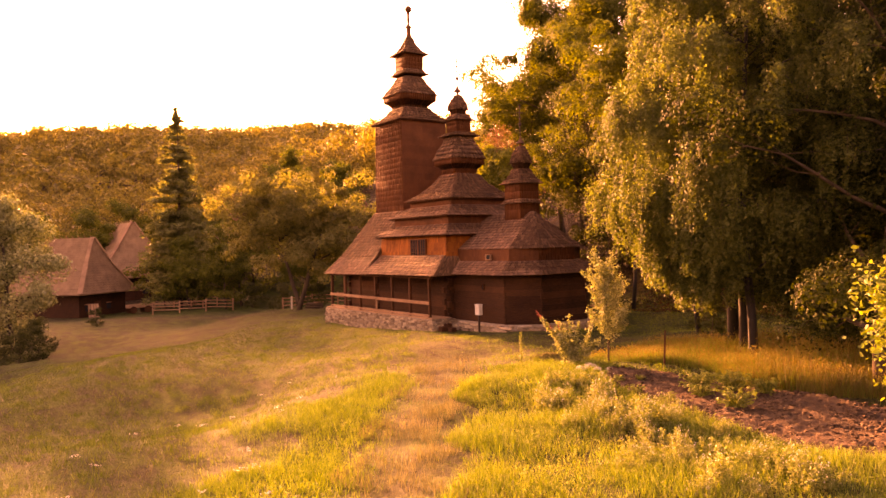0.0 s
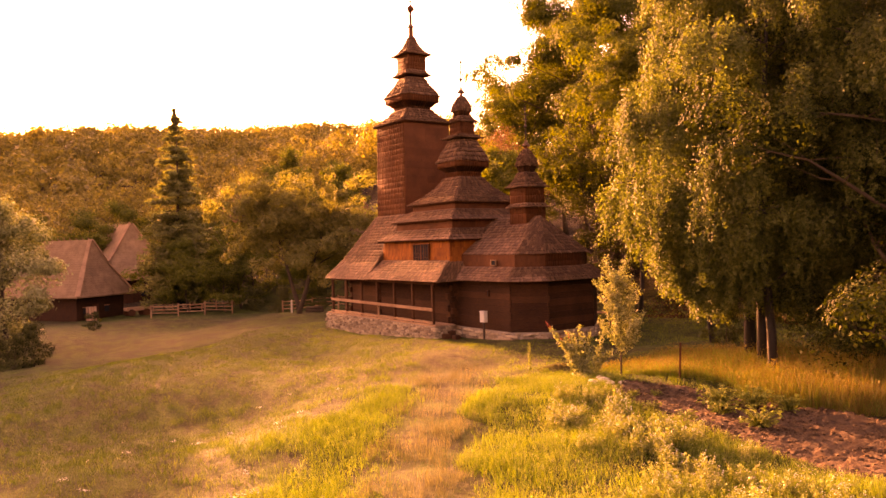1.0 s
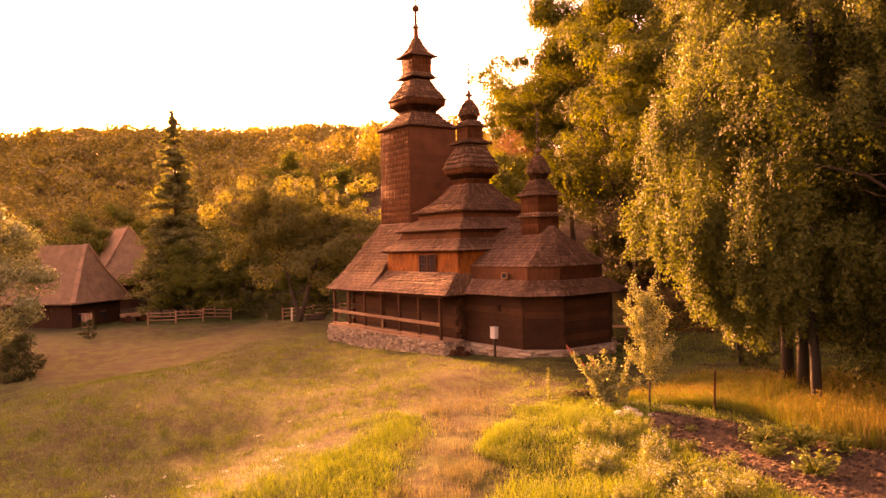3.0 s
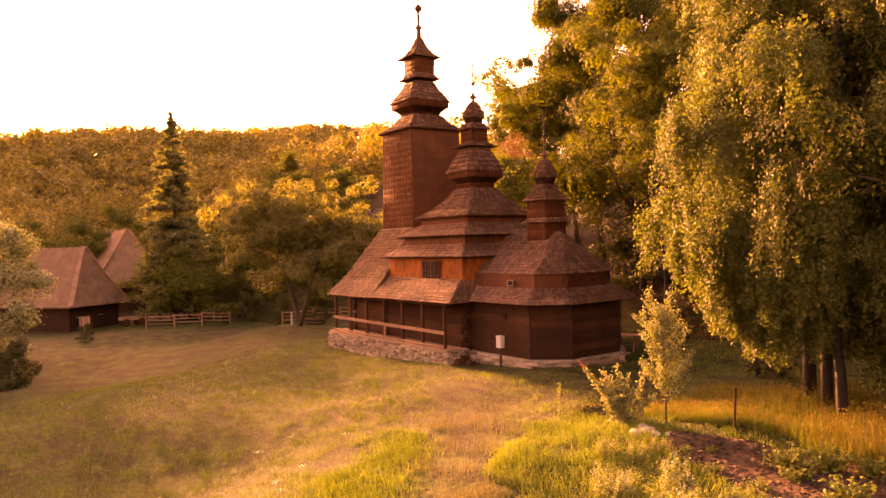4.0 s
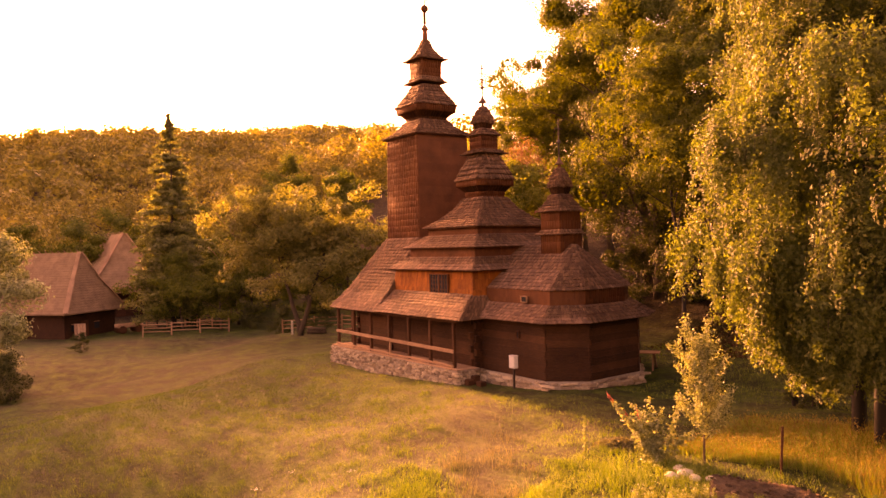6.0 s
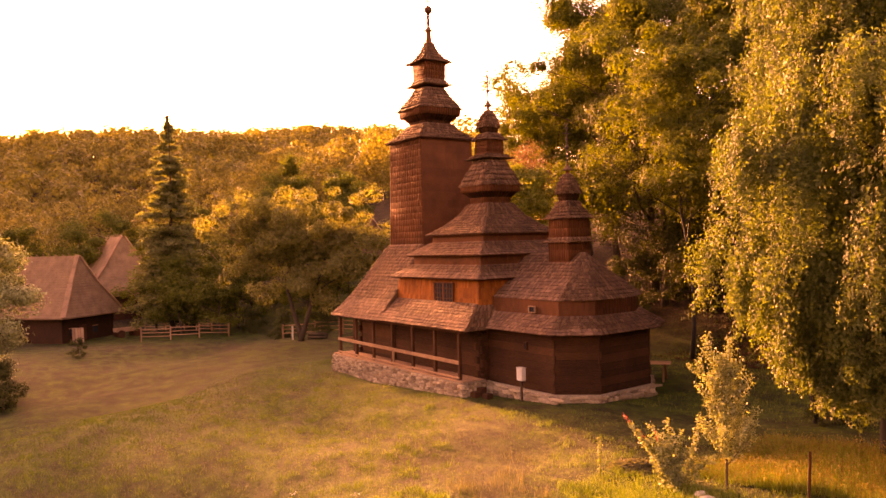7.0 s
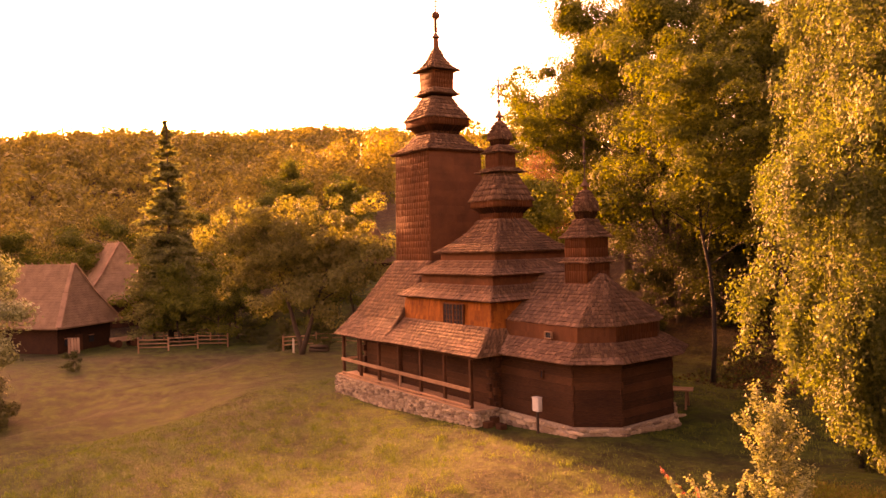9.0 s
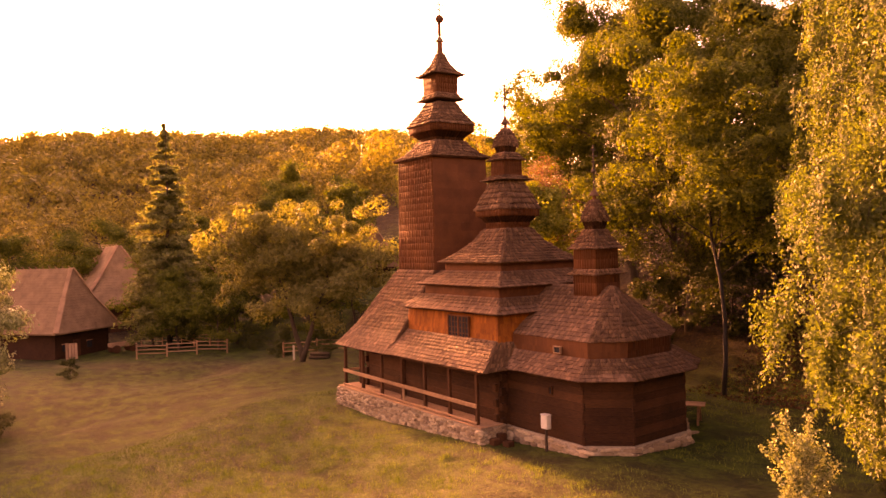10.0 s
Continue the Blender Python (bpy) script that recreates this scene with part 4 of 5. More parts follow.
def weeping_birch(seed, high, spread, stems, limbs, strands, per, leaf_size, label, leafy=BIRCHLEAF, trunk_r=0.19, low=0.2, drop=1.5, lean=(0.0, 0.0)):
    """Stems with arching limbs and side twigs, from which leafy strands hang in tassels with gaps between them."""
    rng = np.random.default_rng(seed)
    t = thing("birch_tree", label, "tree")
    lines, hooks = [], []
    for s, (sx, sy) in enumerate(stems):
        tilt = Vector((0.05 * sx + lean[0], 0.05 * sy + lean[1], 1))
        pts, rad = limb((sx, sy, -0.3), tilt, high * (0.9 - 0.07 * s), trunk_r * (1 - 0.12 * s), rng, 9, 0, 0.1, 0.12)
        lines.append((pts, rad))
        for k in range(limbs):
            f = low + (0.98 - low) * ((k + rng.uniform(0, 0.9)) / limbs) ** 1.3
            i = min(int(f * 9), 8)
            p = pts[i].lerp(pts[i + 1], f * 9 - i)
            az = 2.4 * k + 1.9 * s + rng.uniform(-0.4, 0.4)
            reach = spread * (0.45 + 0.62 * math.sin(math.pi * (0.2 + 0.76 * f))) * rng.uniform(0.62, 1.08)
            reach *= 1 - 0.2 * max(0.0, math.cos(az - 4.0))
            out = Vector((math.cos(az), math.sin(az), 0))
            rise = reach * rng.uniform(0.3, 0.62) * (0.35 + 0.65 * f)
            arc = [p + out * (reach * u) + Vector((0, 0, rise * math.sin(2.25 * u))) + Vector(rng.normal(0, 0.07 * reach * u, 3)) for u in (0, 0.2, 0.4, 0.6, 0.8, 1.0)]
            for q in arc[2:]:
                q.z = max(q.z, 2.1 + 0.95 * max(0.0, math.hypot(q.x, q.y) - 1.4))
            r0 = max(0.02, rad[i] * 0.4)
            lines.append((arc, [r0, r0 * 0.8, r0 * 0.62, r0 * 0.45, r0 * 0.3, r0 * 0.15]))
            for j in (2, 3, 4, 5):
                if rng.uniform() < 0.75:
                    hooks.append((arc[j], out, f, 1.0))
                for side in (-1, 1):
                    d = (out * rng.uniform(0.2, 0.9) + Vector((-out.y, out.x, 0)) * side * rng.uniform(0.6, 1.0) + Vector((0, 0, rng.uniform(0.1, 0.6)))).normalized()
                    tw, tr = limb(arc[j], d, reach * rng.uniform(0.16, 0.36), r0 * 0.25, rng, 3, 0.16, 0.3, 0.3)
                    lines.append((tw, tr))
                    hooks += [(tw[2], d, f, 0.8)] * (rng.uniform() < 0.45) + [(tw[3], d, f, 1.1)] * (rng.uniform() < 0.75)
    part("trunk", tubes_mesh("trunk", lines, SHADEBARK, 6), parent=t)
    hang, centres, outs = [], [], []
    for p, d, f, scale in hooks:
        p = np.array(p)
        side = np.array((d[0], d[1], 0.0))
        tassel = drop * rng.uniform(0.35, 1.25) * (0.55 + 0.75 * (1 - f))
        for q in range(max(1, int(strands * scale * rng.uniform(0.5, 1.5)))):
            base = p + rng.normal(0, 0.15, 3) * (1, 1, 0.8)
            length = tassel * rng.uniform(0.45, 1.1)
            lowest = 1.5 + 0.95 * max(0.0, math.hypot(base[0], base[1]) - 1.4)
            length = min(length, base[2] - lowest + rng.uniform(-0.4, 0.3))
            if length < 0.3:
                continue
            n = max(5, int(per * length * rng.uniform(0.7, 1.3)))
            u = rng.uniform(0, 1, n) ** 0.9
            sway = rng.normal(0, 0.1, 2) + 0.12 * side[:2]
            c = np.stack([base[0] + sway[0] * u * length, base[1] + sway[1] * u * length, base[2] - u * length], 1)
            thick = 0.1 * (1 - 0.6 * u)[:, None] + 0.015
            off = rng.normal(0, 1, (n, 3)) * thick
            centres.append(c + off)
            outs.append(off / thick * (0.6, 0.6, 0.25) + 0.8 * side)
            if q == 0:
                hang.append(([tuple(base), (base[0] + sway[0] * 0.5 * length, base[1] + sway[1] * 0.5 * length, base[2] - 0.5 * length), (base[0] + sway[0] * length, base[1] + sway[1] * length, base[2] - length)], [0.008, 0.006, 0.003]))
    tagged(part("hanging_twig", tubes_mesh("hanging_twig", hang, BARK, 3), parent=t), kind="stuff")
    centres, outs = np.concatenate(centres), np.concatenate(outs)
    outs /= np.linalg.norm(outs, axis=1)[:, None] + 1e-6
    part("crown", quads_mesh("crown", leaves(centres, leaf_size, rng, stretch=1.5, out=outs, corners=3), leafy), parent=t)
    return t


stand(weeping_birch(14, 17.5, 3.75, ((-0.5, 0.7), (0.35, 0.05), (1.15, -0.65)), 25, 8.5, 66, 0.058, "large weeping birch with three trunks darkened for shade and long hanging leafy strands", low=0.19, drop=2.3), 20.5, -4.0)
stand(weeping_birch(16, 15.5, 2.7, ((0.0, 0.0),), 22, 6.5, 66, 0.06, "slender birch with a thin trunk and a narrow leafy crown", trunk_r=0.1, low=0.56, drop=0.9, lean=(-0.1, -0.04)), 16.8, -0.8)
# clump added as dark backing behind the birch, shade put in its leaves
stand(broad_tree("alder_tree", 11, 14.5, 7.0, 0.09, 60000, SHADELEAF, BARK, "tree clump behind the birch with shade put into its leaf colour", trunk_r=0.17, low=0.36, clump=0.085, weep=0.8, stems=3, limbs=11), 22.4, 0.4)
oak = stand(broad_tree("oak_tree", 21, 20.0, 13.6, 0.115, 92000, OAKLEAF, BARK, "tall leafy oak lit golden on one side", low=0.2, clump=0.074, limbs=17, twigs=6, dome=True), -15.0, 22.0, 100, 0.92)
elm = stand(broad_tree("elm_tree", 23, 20.0, 11.5, 0.12, 76000, OAKLEAF, BARK, "tall green elm behind the church", low=0.14, clump=0.072, limbs=18, twigs=6, dome=True), -3.0, 15.5, 10, 1.16)
maple = stand(broad_tree("maple_tree", 22, 16.0, 11.0, 0.3, 10500, OAKLEAF, BARK, "dense rounded maple with yellow-green leaves", low=0.12, clump=0.1, limbs=11, sides=5), -52.0, 19.0, 80, 0.8)
ash = stand(broad_tree("ash_tree", 27, 19.0, 11.5, 0.3, 12000, OAKLEAF, BARK, "tall dark ash in the woods", low=0.12, clump=0.1, limbs=11, sides=5), -26, 34, 0, 0.8)
bush = stand(broad_tree("shrub", 24, 3.2, 3.6, 0.08, 6500, SHADELEAF, BARK, "low rounded leafy shrub", "shrub", 0.05, 0.05, 0.14, limbs=7, sides=4), -24.0, -19.0, 0, 1.0)
NEAR_TREES = [
    (oak, -9.0, 18.8, 140, 1.12), (elm, -19.8, 21.0, 60, 0.84), (elm, -15.5, 18.0, 250, 0.84), (elm, 5.5, 15.0, 60, 1.0), (oak, 9.0, 15.0, 300, 0.92), 
    (maple, -35, 27, 250, 0.5), (maple, -12, 30, 15, 1.1)]
FAR_TREES = [
    (maple, -41, 26, 20, 0.5), (maple, -47, 27, 320, 0.52), (ash, -57, 31, 40, 0.5), (ash, -66, 27, 70, 0.6),
    (maple, -62, 16, 130, 0.75), (ash, -75, 18, 10, 0.7), 
    (maple, -50, 4.5, 40, 0.62), (maple, -55, 8, 100, 0.7), (maple, -47, 11, 200, 0.6), (ash, -63, 5, 330, 0.6), (maple, -60, -1.5, 10, 0.6), (maple, -51.5, -1.0, 90, 0.58), (maple, -46.5, 1.5, 10, 0.5)]
FARTHER_TREES = [
    (maple, -74, 6, 260, 0.8), (ash, -82, -6, 40, 0.75), (ash, -90, 2, 90, 0.8), (maple, -80, -20, 60, 0.75), (maple, -92, -12, 160, 0.8),
    (maple, -38, 12, 60, 0.6), (maple, -42, 9, 330, 0.5), (maple, -72, 22, 110, 0.8), (maple, -84, 12, 20, 0.8), (ash, -88, 26, 210, 0.8)]
for k, x, y, turn, size in NEAR_TREES + FAR_TREES + FARTHER_TREES:
    again(k, x, y, turn, size)
for x, y, turn, size in [(-40.6, -12.5, 40, 0.55), (-37, 4.2, 150, 0.9), (-31.5, 5.5, 60, 0.8), (-45, 4, 200, 0.9), (-58, 1.5, 20, 0.9),
                         (17.2, -0.6, 100, 0.45), (22.5, -1.5, 30, 0.6), (12.8, 8.0, 0, 0.6), (-22, -20.4, 90, 0.8),
                         # shrubs added as a dark mass for the shade on the slope
                         (-3.0, 13.5, 70, 1.3), (1.0, 15.0, 10, 1.5), (4.5, 15.5, 200, 1.6), (8.0, 14.8, 120, 1.4), (11.5, 13.0, 300, 1.3), (14.5, 11.0, 45, 1.1), (18.0, 11.0, 260, 1.5)]:
    again(bush, x, y, turn, size)
stand(broad_tree("linden_tree", 48, 17.0, 8.2, 0.07, 120000, SHADELINDEN, BARK, "dense linden beside the birch with deep shade put into its leaf colour", trunk_r=0.2, low=0.1, clump=0.06, limbs=30, twigs=6, dome=True), 25.7, -5.5)
stand(spruce_tree("larch_tree", 31, 20, 10, 60000, SHADENEEDLE, "drooping conifer with deep shade put into its needle colour", 0.075), 28.4, -0.6, 0, 0.95)
hornbeam = stand(broad_tree("hornbeam_tree", 46, 17, 10, 0.115, 38000, SHADELEAF, BARK, "dense hornbeam with small leaves coloured dark for shade", low=0.15, clump=0.1, limbs=14), 22.5, 6.5)
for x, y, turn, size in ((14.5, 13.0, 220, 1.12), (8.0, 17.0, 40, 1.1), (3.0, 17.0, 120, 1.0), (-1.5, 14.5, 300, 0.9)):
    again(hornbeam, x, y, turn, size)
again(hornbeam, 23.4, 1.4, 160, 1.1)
spruce = stand(spruce_tree("spruce_tree", 32, 23.4, 10.5, 40000, SPRUCELEAF, "tall pointed spruce behind the huts", 0.22), -56, -0.8)
stand(broad_tree("willow_tree", 41, 10.5, 13.0, 0.17, 60000, MAPLELEAF, BARK, "spreading leafy tree with a forked leaning trunk", trunk_r=0.24, low=0.46, clump=0.12, lean=(0.0, 0.0), limbs=11, stems=2, fork=0.26), -28.2, 2.3)
# trunk in the darkened bark, standing in for the gloom behind the church
stand(broad_tree("robinia_tree", 49, 18.0, 8.4, 0.1, 56000, OAKLEAF, SHADEBARK, "tall robinia with a thin trunk darkened for shade and a rounded leafy crown", trunk_r=0.13, low=0.36, clump=0.062, limbs=20, twigs=6, dome=True), 4.8, 8.9)
stand(broad_tree("young_maple", 47, 12.6, 4.6, 0.12, 24000, LIMELEAF, BARK, "young maple with lime-yellow leaves brightened to look sunlit", trunk_r=0.12, low=0.2, clump=0.07, limbs=18, rise=0.4), -3.6, 7.0)
stand(broad_tree("withered_tree", 42, 14.0, 5.4, 0.07, 11000, BROWNLEAF, DEADBARK, "withered tree with rust-brown bare twigs", clump=0.06, limbs=28, low=0.25, rise=0.8, twigs=14, trunk_r=0.14), -7.0, 9.4, 0, 1.02)
silver = stand(broad_tree("silver_willow", 43, 12.4, 7.0, 0.15, 34000, PALELEAF, BARK, "pale silver-leaved tree at the meadow edge", low=0.08, clump=0.12, limbs=14), -28.3, -20.4)

# two willows out of view, added to cast shade over the lower meadow
for x, y, turn, size in ((-30.0, -25.0, 70, 1.1), (-27.5, -31.0, 160, 1.0)):
    again(silver, x, y, turn, size)


def sapling():
    """A young fruit tree: a thin trunk, upright shoots that curve outward, and small single leaves along them."""
    rng = np.random.default_rng(44)
    t = thing("sapling", "young fruit tree with pale leaves on a thin trunk", "tree")
    trunk, rad = limb((0, 0, -0.2), (-0.05, -0.07, 1), 3.4, 0.035, rng, 8, 0, 0.08, 0.2)
    lines, shoots = [(trunk, rad)], [trunk[4:]]
    for k in range(34):
        f = 0.24 + 0.66 * k / 34
        i = min(int(f * 8), 7)
        az, tilt = 2.4 * k + rng.uniform(-0.4, 0.4), rng.uniform(0.55, 1.2) * (1.25 - 0.85 * f)
        length = rng.uniform(0.75, 1.35) * (1.2 - 0.45 * f)
        pts, r = limb(trunk[i].lerp(trunk[i + 1], f * 8 - i), (math.cos(az) * tilt, math.sin(az) * tilt, 0.75), length, 0.011, rng, 5, -0.09, 0.16, 0.3)
        lines.append((pts, r))
        shoots.append(pts)
        for q in range(3):
            a2 = az + rng.uniform(-1.3, 1.3)
            tw, r2 = limb(pts[1 + q], (math.cos(a2) * 0.8, math.sin(a2) * 0.8, 0.8), length * rng.uniform(0.25, 0.5), 0.006, rng, 3, -0.05, 0.2, 0.4)
            lines.append((tw, r2))
            shoots.append(tw)
    centres = []
    for pts in shoots:
        q = np.array(pts)
        n = int(125 * np.linalg.norm(q[-1] - q[0]) + 6)
        u = rng.uniform(0.08, 1, n) * (len(q) - 1.01)
        i = u.astype(int)
        centres.append(q[i] + (q[i + 1] - q[i]) * (u - i)[:, None] + rng.normal(0, 0.05, (n, 3)))
    part("trunk", tubes_mesh("trunk", lines, BARK, 5), parent=t)
    part("crown", quads_mesh("crown", oval_leaves(np.concatenate(centres), 0.039, rng, 1.6, 0.0), PALELEAF), parent=t)
    return t


stand(sapling(), 18.3, -7.3)
stand(broad_tree("young_tree", 45, 4.7, 2.2, 0.046, 2600, YOUNGLEAF, BARK, "young tree with large lime-green leaves", trunk_r=0.04, low=0.58, clump=0.085, limbs=9, small=True), 30.66, -14.98)


def far_woods():
    """Crowns over the far slopes and an unseen belt, as one mass of leaf clumps."""
    rng = np.random.default_rng(5)
    x = -80 - 265 * rng.uniform(0, 1, 3000) ** 0.8
    y = rng.uniform(-60, 280, 3000)
    keep = ((x < -98) | (y > 26)) & (y < -0.75 * x + 20)
    x, y = x[keep], y[keep]
    # belt out of view to the south and east, added to dim the low sky
    turn, far = rng.uniform(-2.2, 0.75, 160), rng.uniform(58, 95, 160)
    x, y = np.concatenate([x, 26 + far * np.cos(turn)]), np.concatenate([y, -16 + far * np.sin(turn)])
    out_, c_, s_ = [], [], []
    for near, n, leaf_size in ((True, 280, 0.5), (False, 105, 0.92)):
        pick = (x > -150) == near
        px, py = x[pick], y[pick]
        r = rng.uniform(3.0, 5.5, len(px))
        top = height(px, py) + rng.uniform(8, 14, len(px))
        c = rng.normal(0, 1, (len(px), n, 3))
        c /= np.linalg.norm(c, axis=2)[..., None]
        c[..., 2] = np.where(rng.uniform(0, 1, c.shape[:2]) < 0.3, -1.5 * np.abs(c[..., 2]), np.abs(c[..., 2]) * 1.15 - 0.35)
        out_.append(c.reshape(-1, 3).copy())
        c *= (r[:, None] * rng.uniform(0.7, 1.05, (len(px), n)))[..., None]
        c += np.stack([px, py, top - r], 1)[:, None]
        c_.append(c.reshape(-1, 3))
        s_.append(np.full(len(px) * n, leaf_size))
    me = quads_mesh("far_woods", leaves(np.concatenate(c_), np.concatenate(s_), rng, 0.5, 1.3, out=np.concatenate(out_), corners=3), WOODSLEAF)
    return tagged(new("far_woods", me), "dense leafy woods on the hillside, with an added belt out of view", "woods", kind="stuff")


far_woods()


# ================= grass =================
def blades(x, y, high, width, rng, lean=0.35):
    """Bent grass blades of one quad each, n x 4 x 3."""
    n = len(x)
    z = height(x, y)
    a = rng.uniform(0, 2 * math.pi, n)
    side = np.stack([np.cos(a), np.sin(a), np.zeros(n)], 1) * (width * rng.uniform(0.6, 1.3, n))[:, None]
    h = high * rng.uniform(0.5, 1.25, n)
    b = rng.uniform(0, 2 * math.pi, n)
    k = rng.uniform(0.1, 1, n) * lean * h
    tip = np.stack([np.cos(b) * k, np.sin(b) * k, h], 1)
    base = np.stack([x, y, z - 0.02], 1)
    return np.stack([base - side, base + side, base + tip * 0.6 + side * 0.7, base + tip], 1)


def scatter(rng, n, x0, x1, y0, y1, tuft=0.0, per=1):
    x, y = rng.uniform(x0, x1, n), rng.uniform(y0, y1, n)
    if per > 1:
        x, y = np.repeat(x, per), np.repeat(y, per)
        x, y = x + rng.normal(0, tuft, len(x)), y + rng.normal(0, tuft, len(y))
    return x, y


def inside_church(x, y):
    return (x > -8.1) & (x < 9.3) & (y > -4.7) & (y < 4.7)


GARDEN = [(18.9, -7.9), (20.4, -7.0), (24.4, -6.5), (27.5, -6.9), (30, -9), (29.6, -11.4), (26.2, -10.8), (24.4, -10.5), (22.2, -9.8), (19.6, -8.9)]


def garden_mask(x, y):
    """Whether points lie in the garden bed's outline."""
    inside = np.zeros(np.shape(x), bool)
    for i in range(len(GARDEN)):
        (x0, y0), (x1, y1) = GARDEN[i - 1], GARDEN[i]
        hit = ((y0 > y) != (y1 > y)) & (x < (x1 - x0) * (y - y0) / (y1 - y0 + 1e-12) + x0)
        inside ^= hit
    return inside


def clumpy(x, y):
    return 0.5 + 0.28 * np.sin(0.9 * x + 1.7 * np.sin(0.6 * y)) + 0.22 * np.sin(1.9 * y + 1.3 * np.sin(1.1 * x))


def grass():
    rng = np.random.default_rng(9)
    parts_ = []
    # lawn, short
    x, y = scatter(rng, 30000, -12, 33, -28, -3, 0.1, 5)
    keep = ~inside_church(x, y) & ~garden_mask(x, y) & (rng.uniform(0, 1, len(x)) < smooth(0.2, 1.6, line_distance(x, y, TRACK)) * (0.35 + 0.65 * clumpy(x, y)))
    parts_.append(blades(x[keep], y[keep], 0.05 + 0.1 * clumpy(x[keep] * 2.3 + 5, y[keep] * 2.3), 0.007, rng, 0.9))
    # tussocks in the lawn
    x, y = scatter(rng, 1500, -8, 24, -25, -5, 0.13, 26)
    keep = ~inside_church(x, y) & ~garden_mask(x, y) & (line_distance(x, y, TRACK) > 1.2)
    parts_.append(blades(x[keep], y[keep], 0.17, 0.007, rng, 0.8))
    # mound by the garden, tall and lush
    x, y = scatter(rng, 30000, 15, 34, -21, -7.5, 0.07, 8)
    d = line_distance(x, y, TRACK)
    right = (y > -0.72 * x - 0.9)
    keep = ~garden_mask(x, y) & (d > 1.2 + 0.4 * np.sin(x * 1.7)) & right & (rng.uniform(0, 1, len(x)) < (0.25 + 0.75 * clumpy(x * 1.7, y * 1.7)) * smooth(0, 3.5, np.minimum(34 - x, y + 21)))
    parts_.append(blades(x[keep], y[keep], 0.24 * (0.4 + 0.9 * clumpy(x[keep] * 1.3, y[keep] * 1.3)), 0.0075, rng, 0.9))
    lush = parts_.pop()
    x, y = scatter(rng, 26000, 15, 34, -21, -7.5, 0.09, 7)
    keep = ~garden_mask(x, y) & (line_distance(x, y, TRACK) > 1.2 + 0.4 * np.sin(x * 1.7)) & (y > -0.72 * x - 0.9) & (rng.uniform(0, 1, len(x)) < 0.45 * clumpy(x * 1.7, y * 1.7) * smooth(0, 3.5, np.minimum(34 - x, y + 21)))
    x, y = x[keep], y[keep]
    c = np.stack([x, y, height(x, y) + rng.uniform(0.03, 0.3, len(x)) * (0.4 + 0.9 * clumpy(x * 1.3, y * 1.3))], 1)
    herb = quads_mesh("meadow_herb", leaves(c, 0.018, rng, 0.3, 2.8, 0.6, corners=3), WEEDLEAF)
    tagged(new("meadow_herb", herb), "small pale leaves and seed heads in the tall grass", "herbs", kind="stuff")
    mound = quads_mesh("mound_grass", lush, MOUNDBLADE)
    tagged(new("mound_grass", mound), "tall lush yellow-green grass on the mound", "grass", kind="stuff")
    # lush tongue left of the track
    x, y = scatter(rng, 16000, 12, 27, -25, -12, 0.08, 8)
    d = line_distance(x, y, TRACK) + rng.normal(0, 0.35, len(x))
    keep = (d > 1.0) & (d < 3.4 + np.sin(x * 1.3)) & (y < -0.72 * x - 0.9) & (rng.uniform(0, 1, len(x)) < 0.3 + 0.9 * clumpy(x * 1.4, y * 1.4))
    tongue = [blades(x[keep], y[keep], 0.2, 0.007, rng, 0.8)]
    tagged(new("verge_grass", quads_mesh("verge_grass", np.concatenate(tongue), MOUNDBLADE)), "bright yellow-green grass at the edge of the track", "grass", kind="stuff")
    keep &= rng.uniform(0, 1, len(x)) < 0.22
    c = np.stack([x[keep], y[keep], height(x[keep], y[keep]) + rng.uniform(0.03, 0.2, keep.sum())], 1)
    herb = quads_mesh("verge_herb", leaves(c, 0.018, rng, 0.3, 2.8, 0.6, corners=3), WEEDLEAF)
    tagged(new("verge_herb", herb), "small leafy herbs in the grass beside the track", "herbs", kind="stuff")
    fx, fy = scatter(rng, 60, 8, 26, -25, -12, 0.06, 14)
    keep = (line_distance(fx, fy, TRACK) > 2.2) & (line_distance(fx, fy, TRACK) < 8) & (fy < -0.72 * fx - 0.9)
    c = np.stack([fx[keep], fy[keep], height(fx[keep], fy[keep]) + rng.uniform(0.16, 0.22, keep.sum())], 1)
    umbel = quads_mesh("yarrow_flowers", leaves(c, 0.04, rng, 0.9, 1.0), WHITE)
    tagged(new("yarrow_flowers", umbel), "scattered small white flower heads in the grass", "flowers", kind="stuff")
    me = quads_mesh("meadow_grass", np.concatenate(parts_), GREENBLADE)
    tagged(new("meadow_grass", me), "short and tall green meadow grass", "grass", kind="stuff")
    parts_ = []
    x, y = scatter(rng, 9000, 8, 28, -22, -6, 0.08, 12)
    d = line_distance(x, y, TRACK)
    keep = (d < 1.0 + 0.4 * np.sin(2.1 * x)) & (rng.uniform(0, 1, len(x)) < (1.3 * clumpy(x * 1.6, y * 1.6) - 0.2) * smooth(9, 17, x))
    parts_.append(blades(x[keep], y[keep], 0.3, 0.005, rng, 0.6))
    x, y = scatter(rng, 11000, 16.5, 33, -6.6, -2.8, 0.14, 10)
    keep = ~garden_mask(x, y) & (y > -6.4 + 0.5 * np.sin(x))
    half = rng.uniform(0, 1, len(x)) < 0.15 + 0.6 * smooth(19.5, 24, x) * (0.4 + 0.6 * clumpy(x * 0.8, y))
    high = 0.36 + 0.4 * clumpy(x * 1.5, y * 1.5) + 0.25 * (rng.uniform(0, 1, len(x)) < 0.04)
    gold = blades(x[keep & half], y[keep & half], (high * (0.45 + 0.55 * smooth(18, 22, x)))[keep & half], 0.0055, rng, 0.5)
